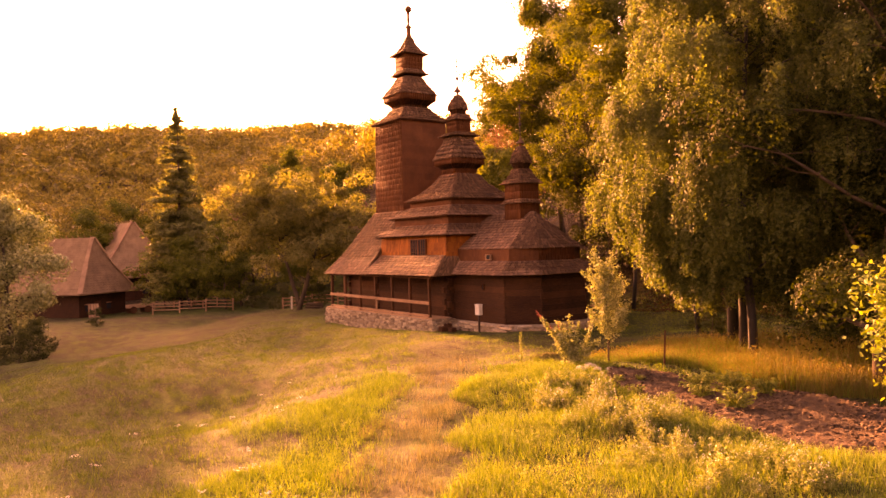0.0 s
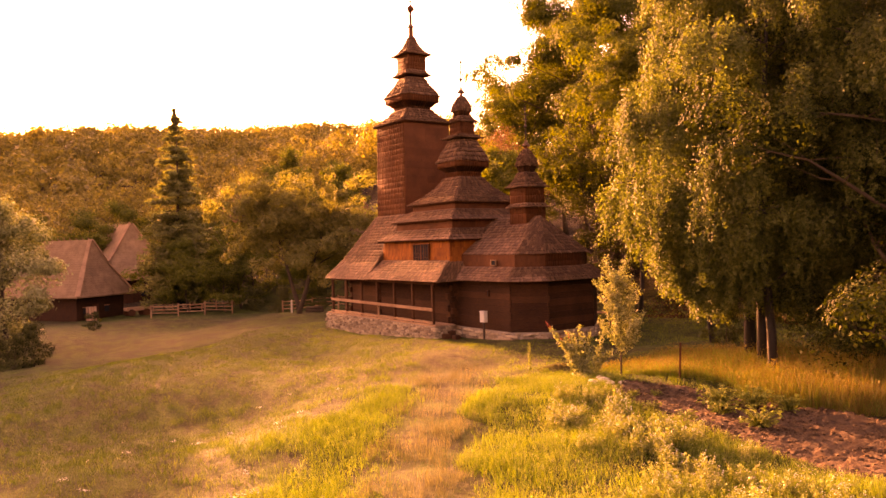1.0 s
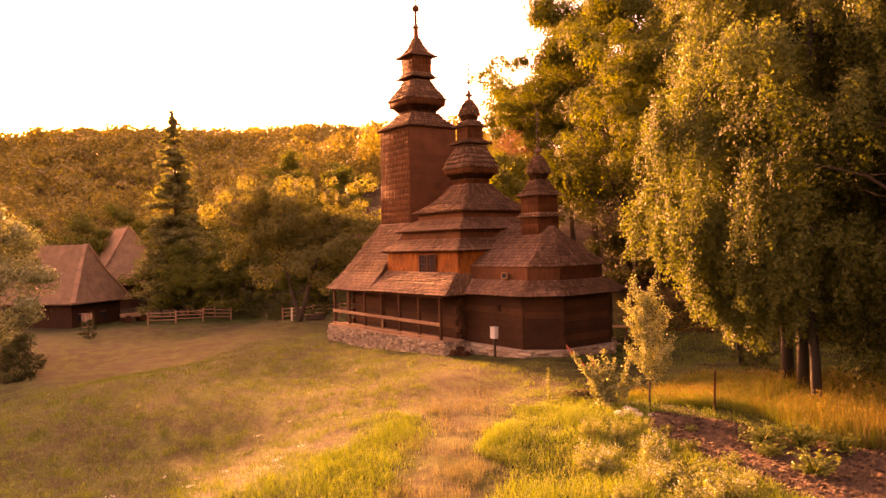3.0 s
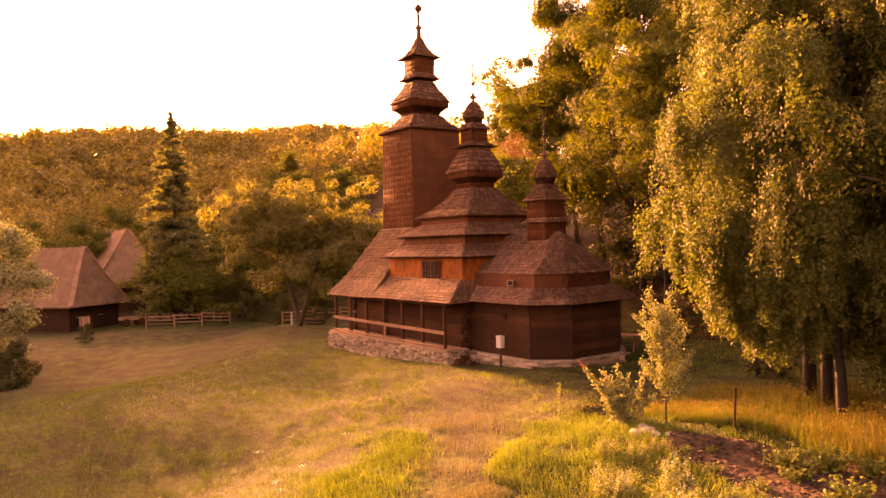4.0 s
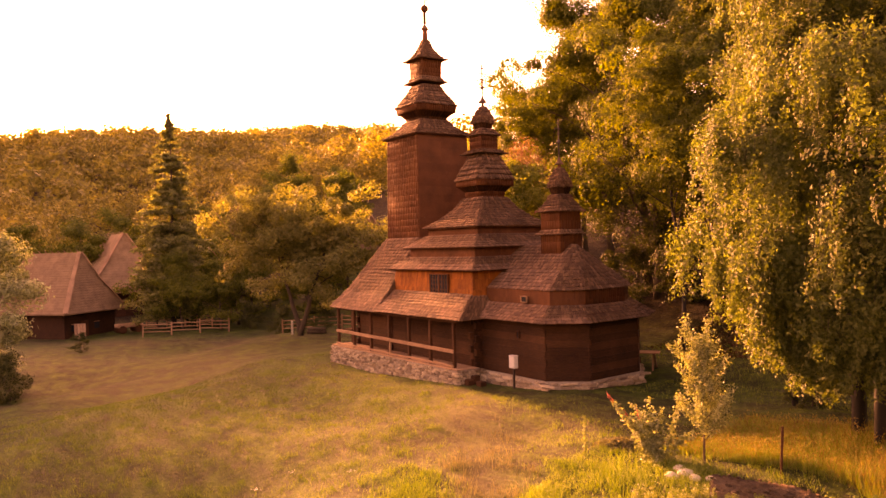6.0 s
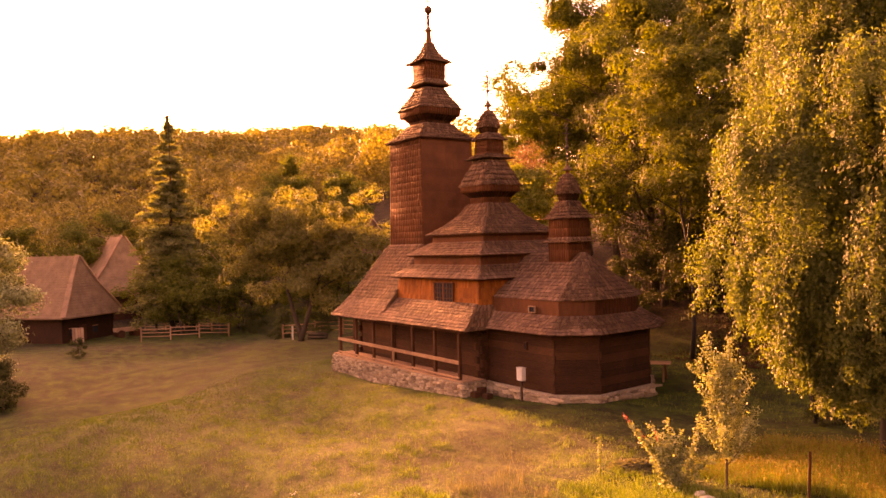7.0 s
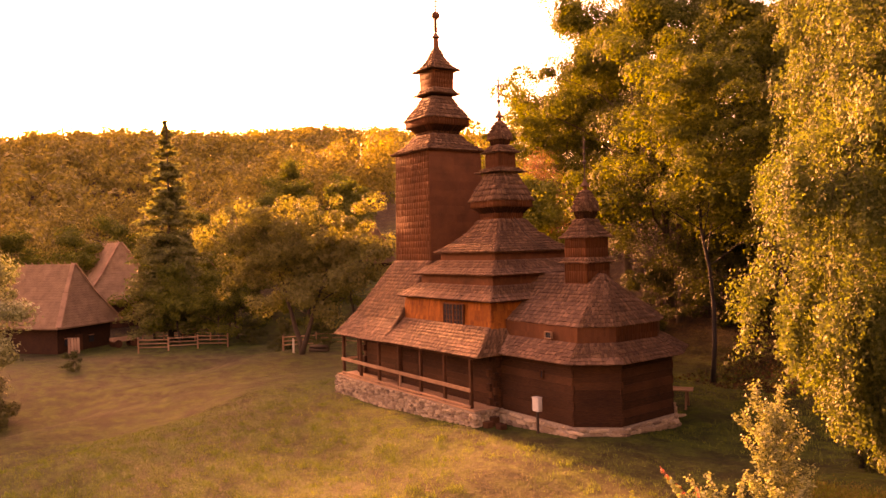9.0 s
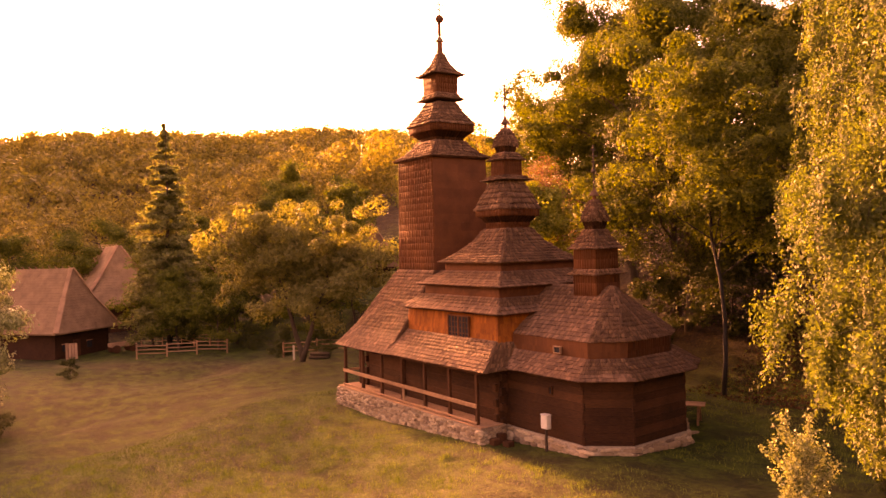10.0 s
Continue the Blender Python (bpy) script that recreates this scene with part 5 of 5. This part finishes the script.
    tagged(new("golden_grass", quads_mesh("golden_grass", gold, GOLDBLADE)), "tall golden dry grass behind the garden bed", "grass", kind="stuff")
    high = high * (0.45 + 0.55 * smooth(18, 22, x))
    grain = keep & (rng.uniform(0, 1, len(x)) < 0.3)
    c = np.stack([x[grain], y[grain], height(x[grain], y[grain]) + high[grain] * rng.uniform(0.3, 1.15, grain.sum())], 1) + rng.normal(0, 0.05, (grain.sum(), 3))
    seed = quads_mesh("grass_seed_heads", leaves(c, 0.02, rng, 0.0, 3.4, 1.2, corners=3), GOLDBLADE)
    tagged(new("grass_seed_heads", seed), "feathery golden seed heads over the tall grass", "grass", kind="stuff")
    tall = blades(x[keep & ~half], y[keep & ~half], 0.8 * high[keep & ~half], 0.0055, rng, 0.7)
    tagged(new("edge_grass", quads_mesh("edge_grass", tall, MOUNDBLADE)), "tall yellow-green grass behind the garden bed", "grass", kind="stuff")
    x, y = scatter(rng, 2600, -8, 32, -25, -5, 0.2, 5)
    keep = ~inside_church(x, y) & ~garden_mask(x, y)
    parts_.append(blades(x[keep], y[keep], 0.11, 0.006, rng, 0.9))
    x, y = scatter(rng, 1500, 18, 34, -19, -8, 0.1, 4)
    keep = ~garden_mask(x, y) & (line_distance(x, y, TRACK) > 1.2) & (y > -0.72 * x - 0.9)
    parts_.append(blades(x[keep], y[keep], 0.3, 0.0032, rng, 0.6))
    me = quads_mesh("dry_grass", np.concatenate(parts_), DRYBLADE)
    tagged(new("dry_grass", me), "straw-dry grass stalks along the track", "grass", kind="stuff")


grass()


# ================= garden bed =================
def garden_bed():
    rng = np.random.default_rng(4)
    n, m = 170, 90
    gx, gy = np.meshgrid(np.linspace(18.5, 30.5, n), np.linspace(-11.8, -6.2, m), indexing="ij")
    inside = garden_mask(gx, gy)
    lump = 0.03 + 0.065 * rng.uniform(0, 1, gx.shape) ** 2 + 0.04 * clumpy(gx * 3.1, gy * 2.7)
    gz = height(gx, gy) + np.where(inside, lump, -0.08)
    verts = np.stack([gx, gy, gz], -1).reshape(-1, 3)
    faces = []
    for i in range(n - 1):
        for j in range(m - 1):
            if inside[i, j] or inside[i + 1, j] or inside[i, j + 1] or inside[i + 1, j + 1]:
                a = i * m + j
                faces.append((a, a + m, a + m + 1, a + 1))
    used = sorted({i for f in faces for i in f})
    back = {v: k for k, v in enumerate(used)}
    me = mesh_of("garden_bed", verts[used].tolist(), [tuple(back[i] for i in f) for f in faces], SOIL, True)
    tagged(new("garden_bed", me), "bare brown dug garden soil beside tall grass", "garden bed", kind="structure")


garden_bed()


def clods():
    """Loose lumps of dug earth over the bed."""
    rng = np.random.default_rng(21)
    x, y = rng.uniform(18.7, 30, 9000), rng.uniform(-11.4, -6.4, 9000)
    keep = garden_mask(x, y) & (rng.uniform(0, 1, len(x)) < 0.25 + 0.75 * clumpy(x * 2.1, y * 2.4))
    x, y = x[keep], y[keep]
    n = len(x)
    size = 0.01 + 0.034 * rng.uniform(0, 1, n) ** 4
    corner = np.array([(-1, -1, -1), (1, -1, -1), (1, -1, 1), (-1, -1, 1), (-1, 1, -1), (1, 1, -1), (1, 1, 1), (-1, 1, 1)], float)
    v = corner[None] * rng.uniform(0.55, 1.1, (n, 8, 3)) * size[:, None, None]
    a = rng.uniform(0, 6.28, n)
    ca, sa = np.cos(a)[:, None], np.sin(a)[:, None]
    v = np.stack([v[..., 0] * ca - v[..., 1] * sa, v[..., 0] * sa + v[..., 1] * ca, v[..., 2] * 0.8], -1)
    v += np.stack([x, y, height(x, y) + 0.075 + 0.3 * size], -1)[:, None]
    tagged(new("soil_clods", boxes_mesh("soil_clods", v, SOIL)), "loose brown clods on the dug soil", "soil", kind="stuff")


clods()


def crop(seed, size, label, n=70):
    """A low vegetable with large bowed leaves on stalks."""
    rng = np.random.default_rng(seed)
    t = thing("vegetable_plant", label, "plant", group="garden vegetables")
    lines, q = [], []
    for k in range(n):
        az, out = rng.uniform(0, 6.28), rng.uniform(0.1, 0.75) * size
        tip = Vector((math.cos(az) * out, math.sin(az) * out, size * rng.uniform(0.25, 0.85)))
        lines.append(([(0, 0, 0), tuple(tip * 0.5 + Vector((0, 0, 0.1 * size))), tuple(tip)], [0.012, 0.009, 0.006]))
        d = Vector((math.cos(az), math.sin(az), rng.uniform(-0.5, 0.3))).normalized() * size * rng.uniform(0.12, 0.22)
        s = Vector((-math.sin(az), math.cos(az), rng.normal(0, 0.2))) * size * rng.uniform(0.07, 0.13)
        up = Vector((0, 0, 0.06 * size))
        q.append([tip, tip + d * 0.5 + s, tip + d * 0.55 + up, tip + d * 0.02 + up * 0.2])
        q.append([tip + d * 0.5 + s, tip + d, tip + d * 0.55 + up, tip + d * 0.52 + up])
        q.append([tip, tip + d * 0.55 + up, tip + d * 0.5 - s, tip + d * 0.2 - s * 0.7])
        q.append([tip + d * 0.55 + up, tip + d, tip + d * 0.5 - s, tip + d * 0.52 - s * 0.4])
    part("stalk", tubes_mesh("stalk", lines, CROPLEAF, 4), parent=t)
    part("foliage", quads_mesh("foliage", np.array(q), CROPLEAF), parent=t)
    return t


crop_a = stand(crop(1, 0.66, "broad-leaved green vegetable growing in the soil", 110), 22.2, -8.0)
crop_b = stand(crop(2, 0.6, "low leafy green vegetable in bare soil", 90), 24.1, -9.1)
for k, x, y, turn, size in [(crop_a, 22.85, -7.45, 50, 1.0), (crop_a, 23.6, -7.1, 120, 0.75), (crop_b, 22.75, -8.6, 200, 0.75), (crop_b, 20.5, -8.35, 90, 0.4),
                            (crop_b, 21.3, -9.45, 10, 0.5), (crop_b, 22.6, -9.75, 300, 0.55), (crop_b, 20.1, -8.8, 70, 0.38)]:
    again(k, x, y, turn, size)


def weed(seed, high, wide, flowers, label):
    """A branching meadow weed with small pale flower heads."""
    rng = np.random.default_rng(seed)
    t = thing("flowering_weed", label, "weed", group="weeds on the mound")
    lines, c, heads = [], [], []
    for k in range(20):
        az, tilt = rng.uniform(0, 6.28), rng.uniform(0.05, 0.55)
        b = Vector((rng.normal(0, 0.2), rng.normal(0, 0.2), -0.02))
        pts, rad = limb(b, (math.cos(az) * tilt, math.sin(az) * tilt, 1), high * rng.uniform(0.5, 1.1), 0.005, rng, 4, 0.0, 0.25, 0.4)
        lines.append((pts, rad))
        q = np.array(pts)
        u = rng.uniform(0.05, 1, 66) * 3.99
        i = u.astype(int)
        c.append(q[i] + (q[i + 1] - q[i]) * (u - i)[:, None] + rng.normal(0, 0.04 * wide, (66, 3)))
        heads.append(q[-1] + rng.normal(0, 0.045, (flowers, 3)))
    tagged(part("stem", tubes_mesh("stem", lines, WEEDLEAF, 3), parent=t), kind="stuff")
    part("foliage", quads_mesh("foliage", leaves(np.concatenate(c), 0.032, rng, 0.2, 2.2), WEEDLEAF), parent=t)
    tagged(part("flower_head", quads_mesh("flower_head", leaves(np.concatenate(heads), 0.028, rng, 0.5, 1.0), WHITE), parent=t, label="tiny off-white flower heads"), kind="stuff")
    return t


weed_a = stand(weed(1, 0.75, 1.0, 7, "bushy meadow weed with off-white flower heads"), 21.6, -11.0)
weed_b = stand(weed(2, 0.55, 0.9, 3, "low branching weed in tall grass"), 23.6, -12.2)
rw = random.Random(12)
for i in range(40):
    s = rw.random()
    x, y = 19.2 + 9.5 * s + rw.uniform(-0.9, 0.9), -10.0 - 4.2 * s + rw.uniform(-1.9, 1.3)
    if not garden_mask(np.array(x), np.array(y)):
        again(rw.choice((weed_a, weed_b)), x, y, rw.uniform(0, 360), rw.uniform(0.5, 0.9))


def flowering_bush():
    rng = np.random.default_rng(6)
    t = thing("flowering_bush", "leafy yellow-green bush with red flower spikes beside a sapling", "bush")
    lines, c, reds = [], [], []
    for k in range(16):
        az = rng.uniform(2.2, 4.6) if k < 9 else rng.uniform(0, 6.28)
        pts, rad = limb((rng.normal(0, 0.15), rng.normal(0, 0.15), -0.02), (math.cos(az) * 0.5, math.sin(az) * 0.5, 1), rng.uniform(0.9, 1.85), 0.014, rng, 5, 0.0, 0.15, 0.4)
        lines.append((pts, rad))
        q = np.array(pts)
        u = rng.uniform(0.1, 1, 240) * 4.99
        i = u.astype(int)
        c.append(q[i] + (q[i + 1] - q[i]) * (u - i)[:, None] + rng.normal(0, 0.055, (240, 3)))
        if k < 3:
            d = rng.uniform(0, 0.28, 40)
            reds.append(q[-1] + (q[-1] - q[-2]) / np.linalg.norm(q[-1] - q[-2]) * d[:, None] + rng.normal(0, 0.022, (40, 3)))
    part("stem", tubes_mesh("stem", lines, WEEDLEAF, 4), parent=t)
    part("foliage", quads_mesh("foliage", oval_leaves(np.concatenate(c), 0.05, rng), PALELEAF), parent=t)
    part("flower_spike", quads_mesh("flower_spike", leaves(np.concatenate(reds), 0.035, rng, 0.2, 1.2), FLOWER), parent=t, label="red flower spikes")
    return t


stand(flowering_bush(), 17.3, -7.75)
tall = thing("mullein_stalk", "single tall dry mullein stalk in the lawn", "plant")
part("stem", tubes_mesh("stem", [([(0, 0, -0.05), (0.02, 0, 0.6), (0, 0.03, 1.1)], [0.014, 0.012, 0.008])], WEEDLEAF, 5), parent=tall)
rs = np.random.default_rng(3)
part("foliage", quads_mesh("foliage", leaves(np.stack([rs.normal(0, 0.028, 150), rs.normal(0, 0.028, 150), rs.uniform(0, 1.15, 150)], 1), 0.045, rs, 0.2, 1.8), WEEDLEAF), parent=tall)
stand(tall, 15.3, -8.4)
stake = thing("stake", "weathered wooden stake at the garden edge", "stake")
part("pole", beam((0, 0, -0.2), (0.06, 0.02, 1.15), 0.05, 0.05, 0.008, (1, 0, 0)), POST, stake)
stand(stake, 19.8, -6.5)


# heap of hay and pale stones
def hay_heap():
    rng = np.random.default_rng(8)
    t = thing("hay_heap", "small flat heap of dry raked hay", "hay heap")
    n = 2600
    r, az = np.sqrt(rng.uniform(0, 1, n)), rng.uniform(0, 6.28, n)
    c = np.stack([0.75 * r * np.cos(az), 0.5 * r * np.sin(az), 0.24 * (1 - r ** 2) * rng.uniform(0.3, 1, n)], 1)
    part("straw", quads_mesh("straw", leaves(c, 0.05, rng, 0.85, 5.0), DRYBLADE), parent=t)
    return t


stand(hay_heap(), 15.3, -7.0, 30)
for i, (x, y, s) in enumerate(((18.1, -8.0, 0.16), (18.45, -8.25, 0.2), (18.75, -8.3, 0.14), (18.3, -8.55, 0.17), (19.05, -8.1, 0.13))):
    bm = bmesh.new()
    bmesh.ops.create_icosphere(bm, subdivisions=2, radius=s)
    for v in bm.verts:
        v.co *= 1 + 0.25 * noise.noise(v.co * 6 + Vector((i, 0, 0)))
        v.co.z *= 0.6
    me = bpy.data.meshes.new("stone")
    bm.to_mesh(me)
    bm.free()
    me.materials.append(LIMESTONE)
    ob = tagged(new("stone", me), "pale whitish garden stone in the grass", "stone", "stones at the garden edge")
    ob.matrix_basis = pose(x, y, level(x, y) + s * 0.3, 0, 0, 40 * i)


# ================= huts, fence and yard =================
def hut():
    """A hipped thatched hut: ridge along x, its near corner at the origin."""
    t = thing("thatched_hut", "old wooden hut under a steep hipped thatched roof", "hut")
    L, W, E, R = 11.0, 9.4, 2.7, 9.0
    part("wall", box(0.9, L - 0.9, -W + 0.9, -0.9, -0.6, E + 0.3), LOG, t)
    rings = [[(0, -W, E - 0.15), (L, -W, E - 0.15), (L, 0, E - 0.15), (0, 0, E - 0.15)], [(0, -W, E), (L, -W, E), (L, 0, E), (0, 0, E)],
             [(1.3, -W * 0.72, E + 3.3), (L - 1.3, -W * 0.72, E + 3.3), (L - 1.3, -W * 0.28, E + 3.3), (1.3, -W * 0.28, E + 3.3)],
             [(2.0, -W / 2 - 0.15, R), (L - 2.0, -W / 2 - 0.15, R), (L - 2.0, -W / 2 + 0.15, R), (2.0, -W / 2 + 0.15, R)]]
    layers = [rings[0]]
    for lower, upper, n in ((rings[1], rings[2], 12), (rings[2], rings[3], 12)):
        for i in range(n):
            for f, grow in ((i / n, 0.03), ((i + 0.94) / n, 0.0)):
                ring = [tuple(Vector(a).lerp(Vector(b), f)) for a, b in zip(lower, upper)]
                cx, cy = sum(q[0] for q in ring) / 4, sum(q[1] for q in ring) / 4
                layers.append([(q[0] + math.copysign(grow, q[0] - cx), q[1] + math.copysign(grow, q[1] - cy), q[2]) for q in ring])
    layers.append(rings[3])
    roof = part("roof", mesh_of("roof", *loft(layers), THATCH), parent=t, label="grey-brown straw thatch")
    for k in range(9):
        x = 2.1 + (L - 4.2) * k / 8
        part("ridge_pole", beam((x, -W / 2 - 0.55, R - 0.5), (x + 0.1, -W / 2 + 0.3, R + 0.22), 0.09, 0.07), GREYWOOD, roof)
    for k, (y0, y1) in enumerate(((-0.05, -W / 2 + 0.15), (-W + 0.05, -W / 2 - 0.15))):
        low, mid, top = Vector((-0.03, y0, E + 0.05)), Vector((1.3, -W * (0.28 if k == 0 else 0.72), E + 3.36)), Vector((2.0, y1, R + 0.06))
        part("hip_cap", beam(low, mid, 0.55, 0.12, 0.03), GREYWOOD, roof)
        part("hip_cap", beam(mid, top, 0.45, 0.12, 0.03), GREYWOOD, roof)
    part("door", box(0.84, 0.9, -4.3, -3.3, -0.4, 1.7, 0.01), POST, t)
    for y in (-2.2, -5.6):
        w = part("window", box(0.85, 0.9, y - 0.35, y + 0.35, 0.7, 1.4), GLASSDARK, t)
        part("window_frame", box(0.83, 0.91, y - 0.42, y + 0.42, 1.4, 1.48), GREYWOOD, w)
    return t


hut_a = hut()
hut_a.matrix_basis = pose(-55.6, -11.7, -3.0, 0, 0, 220)
c = copy_thing(hut_a, Matrix())
c.matrix_basis = pose(-73.5, -7.0, -2.4, 0, 0, 185) @ Matrix.Scale(1.2, 4)
c = copy_thing(hut_a, Matrix())
c.matrix_basis = pose(-50.0, 16.5, 3.0, 0, 0, 160) @ Matrix.Scale(0.8, 4)


def fence_run(points, label):
    f = thing("fence", label, "fence")
    for i, (x, y) in enumerate(points):
        z = level(x, y)
        part("post", beam((x, y, z - 0.3), (x + 0.04, y, z + 1.35), 0.13, 0.13, 0.02, (1, 0, 0)), GREYWOOD, f)
        if i:
            a, b = points[i - 1], (x, y)
            for h in (0.45, 0.8, 1.15):
                part("rail", beam((*a, level(*a) + h + 0.06), (*b, z + h - 0.05), 0.07, 0.09, 0.015), GREYWOOD, f)
    return f


fence_run([(-61.3, -2.5), (-59.0, -0.8), (-56.6, 0.6), (-54.0, 1.2), (-51.2, 2.0)], "weathered split-rail fence before the trees")
fence_run([(-47.2, -6.0), (-46.3, -3.5), (-45.4, -1.0), (-44.5, 1.6)], "weathered split-rail fence before the trees")
fence_run([(-35.5, 3.6), (-33.4, 5.8), (-31.0, 7.4), (-27.5, 8.5)], "weathered split-rail fence before the trees")
stack = thing("leaning_boards", "pale boards leaning against the hut wall", "boards", (-56.8, -10.6, -3.0))
for k in range(4):
    part("board", beam((0.5, 0.28 * k, -0.1), (-0.4, 0.28 * k + 0.1, 1.5), 0.24, 0.05, 0.01, (1, 0, 0)), GREYWOOD, stack)


def cart():
    t = thing("farm_cart", "old wooden farm cart standing by the hut", "cart")
    bed = part("bed", box(-1.3, 1.3, -0.5, 0.5, 0.62, 0.7, 0.01), GREYWOOD, t)
    for s in (-1, 1):
        part("side", beam((-1.3, 0.55 * s, 0.85), (1.3, 0.6 * s, 0.9), 0.05, 0.3, 0.01), GREYWOOD, bed)
        for x in (-0.85, 0.85):
            rim = [[(x + r * math.cos(k * math.pi / 8), 0.68 * s + dy, 0.42 + r * math.sin(k * math.pi / 8)) for k in range(16)] for r, dy in ((0.42, -0.04), (0.42, 0.04))]
            w = part("wheel", mesh_of("wheel", *loft([rim[0], rim[1]]), POST), parent=t)
    part("shaft", beam((1.3, 0, 0.6), (3.2, 0, 0.35), 0.09, 0.09, 0.01), GREYWOOD, t)
    return t


stand(cart(), -57.5, -5.2, 100)
table = thing("picnic_table", "rough plank table on crossed legs behind the church", "table", (6.7, 3.55, level(6.7, 3.55)), 35)
for k in range(4):
    part("plank", box(-0.9, 0.9, -0.4 + 0.2 * k, -0.21 + 0.2 * k, 0.74, 0.78, 0.006), GREYWOOD, table)
for x in (-0.65, 0.65):
    for s in (-1, 1):
        part("leg", beam((x + 0.04 * s, 0.4 * s, -0.05), (x + 0.04 * s, -0.3 * s, 0.74), 0.06, 0.09, 0.01, (1, 0, 0)), GREYWOOD, table)


# ================= slope behind the church =================
def slope_litter():
    """Fallen leaves, twigs and thin grass under the trees."""
    rng = np.random.default_rng(15)
    x, y = rng.uniform(3, 24, 16000), rng.uniform(8, 17, 16000)
    keep = (rng.uniform(0, 1, len(x)) < clumpy(x * 1.2, y * 1.2)) & ~inside_church(x, y)
    x, y = x[keep], y[keep]
    c = np.stack([x, y, height(x, y) + rng.uniform(0.01, 0.05, len(x))], 1)
    me = quads_mesh("leaf_litter", leaves(c, 0.11, rng, 0.75, 1.6), LITTERLEAF)
    tagged(new("leaf_litter", me), "rust-brown fallen leaves on the wooded slope", "leaf litter", kind="stuff")
    x, y = scatter(rng, 4200, 3, 24, -1, 15, 0.12, 6)
    keep = ~inside_church(x, y)
    me = quads_mesh("shade_grass", blades(x[keep], y[keep], 0.16, 0.006, rng, 0.9), GREENBLADE)
    tagged(new("shade_grass", me), "thin green grass in the shade of the trees", "grass", kind="stuff")


slope_litter()


def dead_tree(seed, high):
    rng = np.random.default_rng(seed)
    t = thing("dead_tree", "bare pale dead tree standing among the woods", "tree")
    lines = [limb((0, 0, -0.3), (0.05, 0.02, 1), high, 0.14, rng, 7, 0, 0.12, 0.15)]
    trunk = lines[0][0]
    for k in range(12):
        i = int(rng.integers(3, 7))
        az = rng.uniform(0, 6.28)
        lp, lr = limb(trunk[i], (math.cos(az), math.sin(az), 1.1), high * rng.uniform(0.15, 0.3), 0.05, rng, 4, 0, 0.3, 0.2)
        lines.append((lp, lr))
        lines.append(limb(lp[2], (math.cos(az + 1), math.sin(az + 1), 0.9), high * 0.1, 0.03, rng, 3, 0, 0.3, 0.2))
    part("trunk", tubes_mesh("trunk", lines, GREYWOOD, 5), parent=t)
    return t


stand(dead_tree(51, 14.5), -58.0, 6.3)
post = thing("marker_post", "short whitewashed wooden post by the tree", "post")
part("pole", box(-0.07, 0.07, -0.07, 0.07, -0.2, 1.15, 0.02), LIMESTONE, post)
stand(post, -29.4, 2.0)
pile = thing("log_pile", "small pile of weathered split logs", "log pile")
for k, (u, v) in enumerate(((0, 0), (0.3, 0), (0.6, 0), (0.15, 0.25), (0.45, 0.25))):
    part("log", tubes_mesh("log", [([(-0.7, u - 0.3, v + 0.12), (0.75, u - 0.28, v + 0.12)], [0.14, 0.13])], BARK, 8), parent=pile)
stand(pile, -29.0, 4.0, 40)
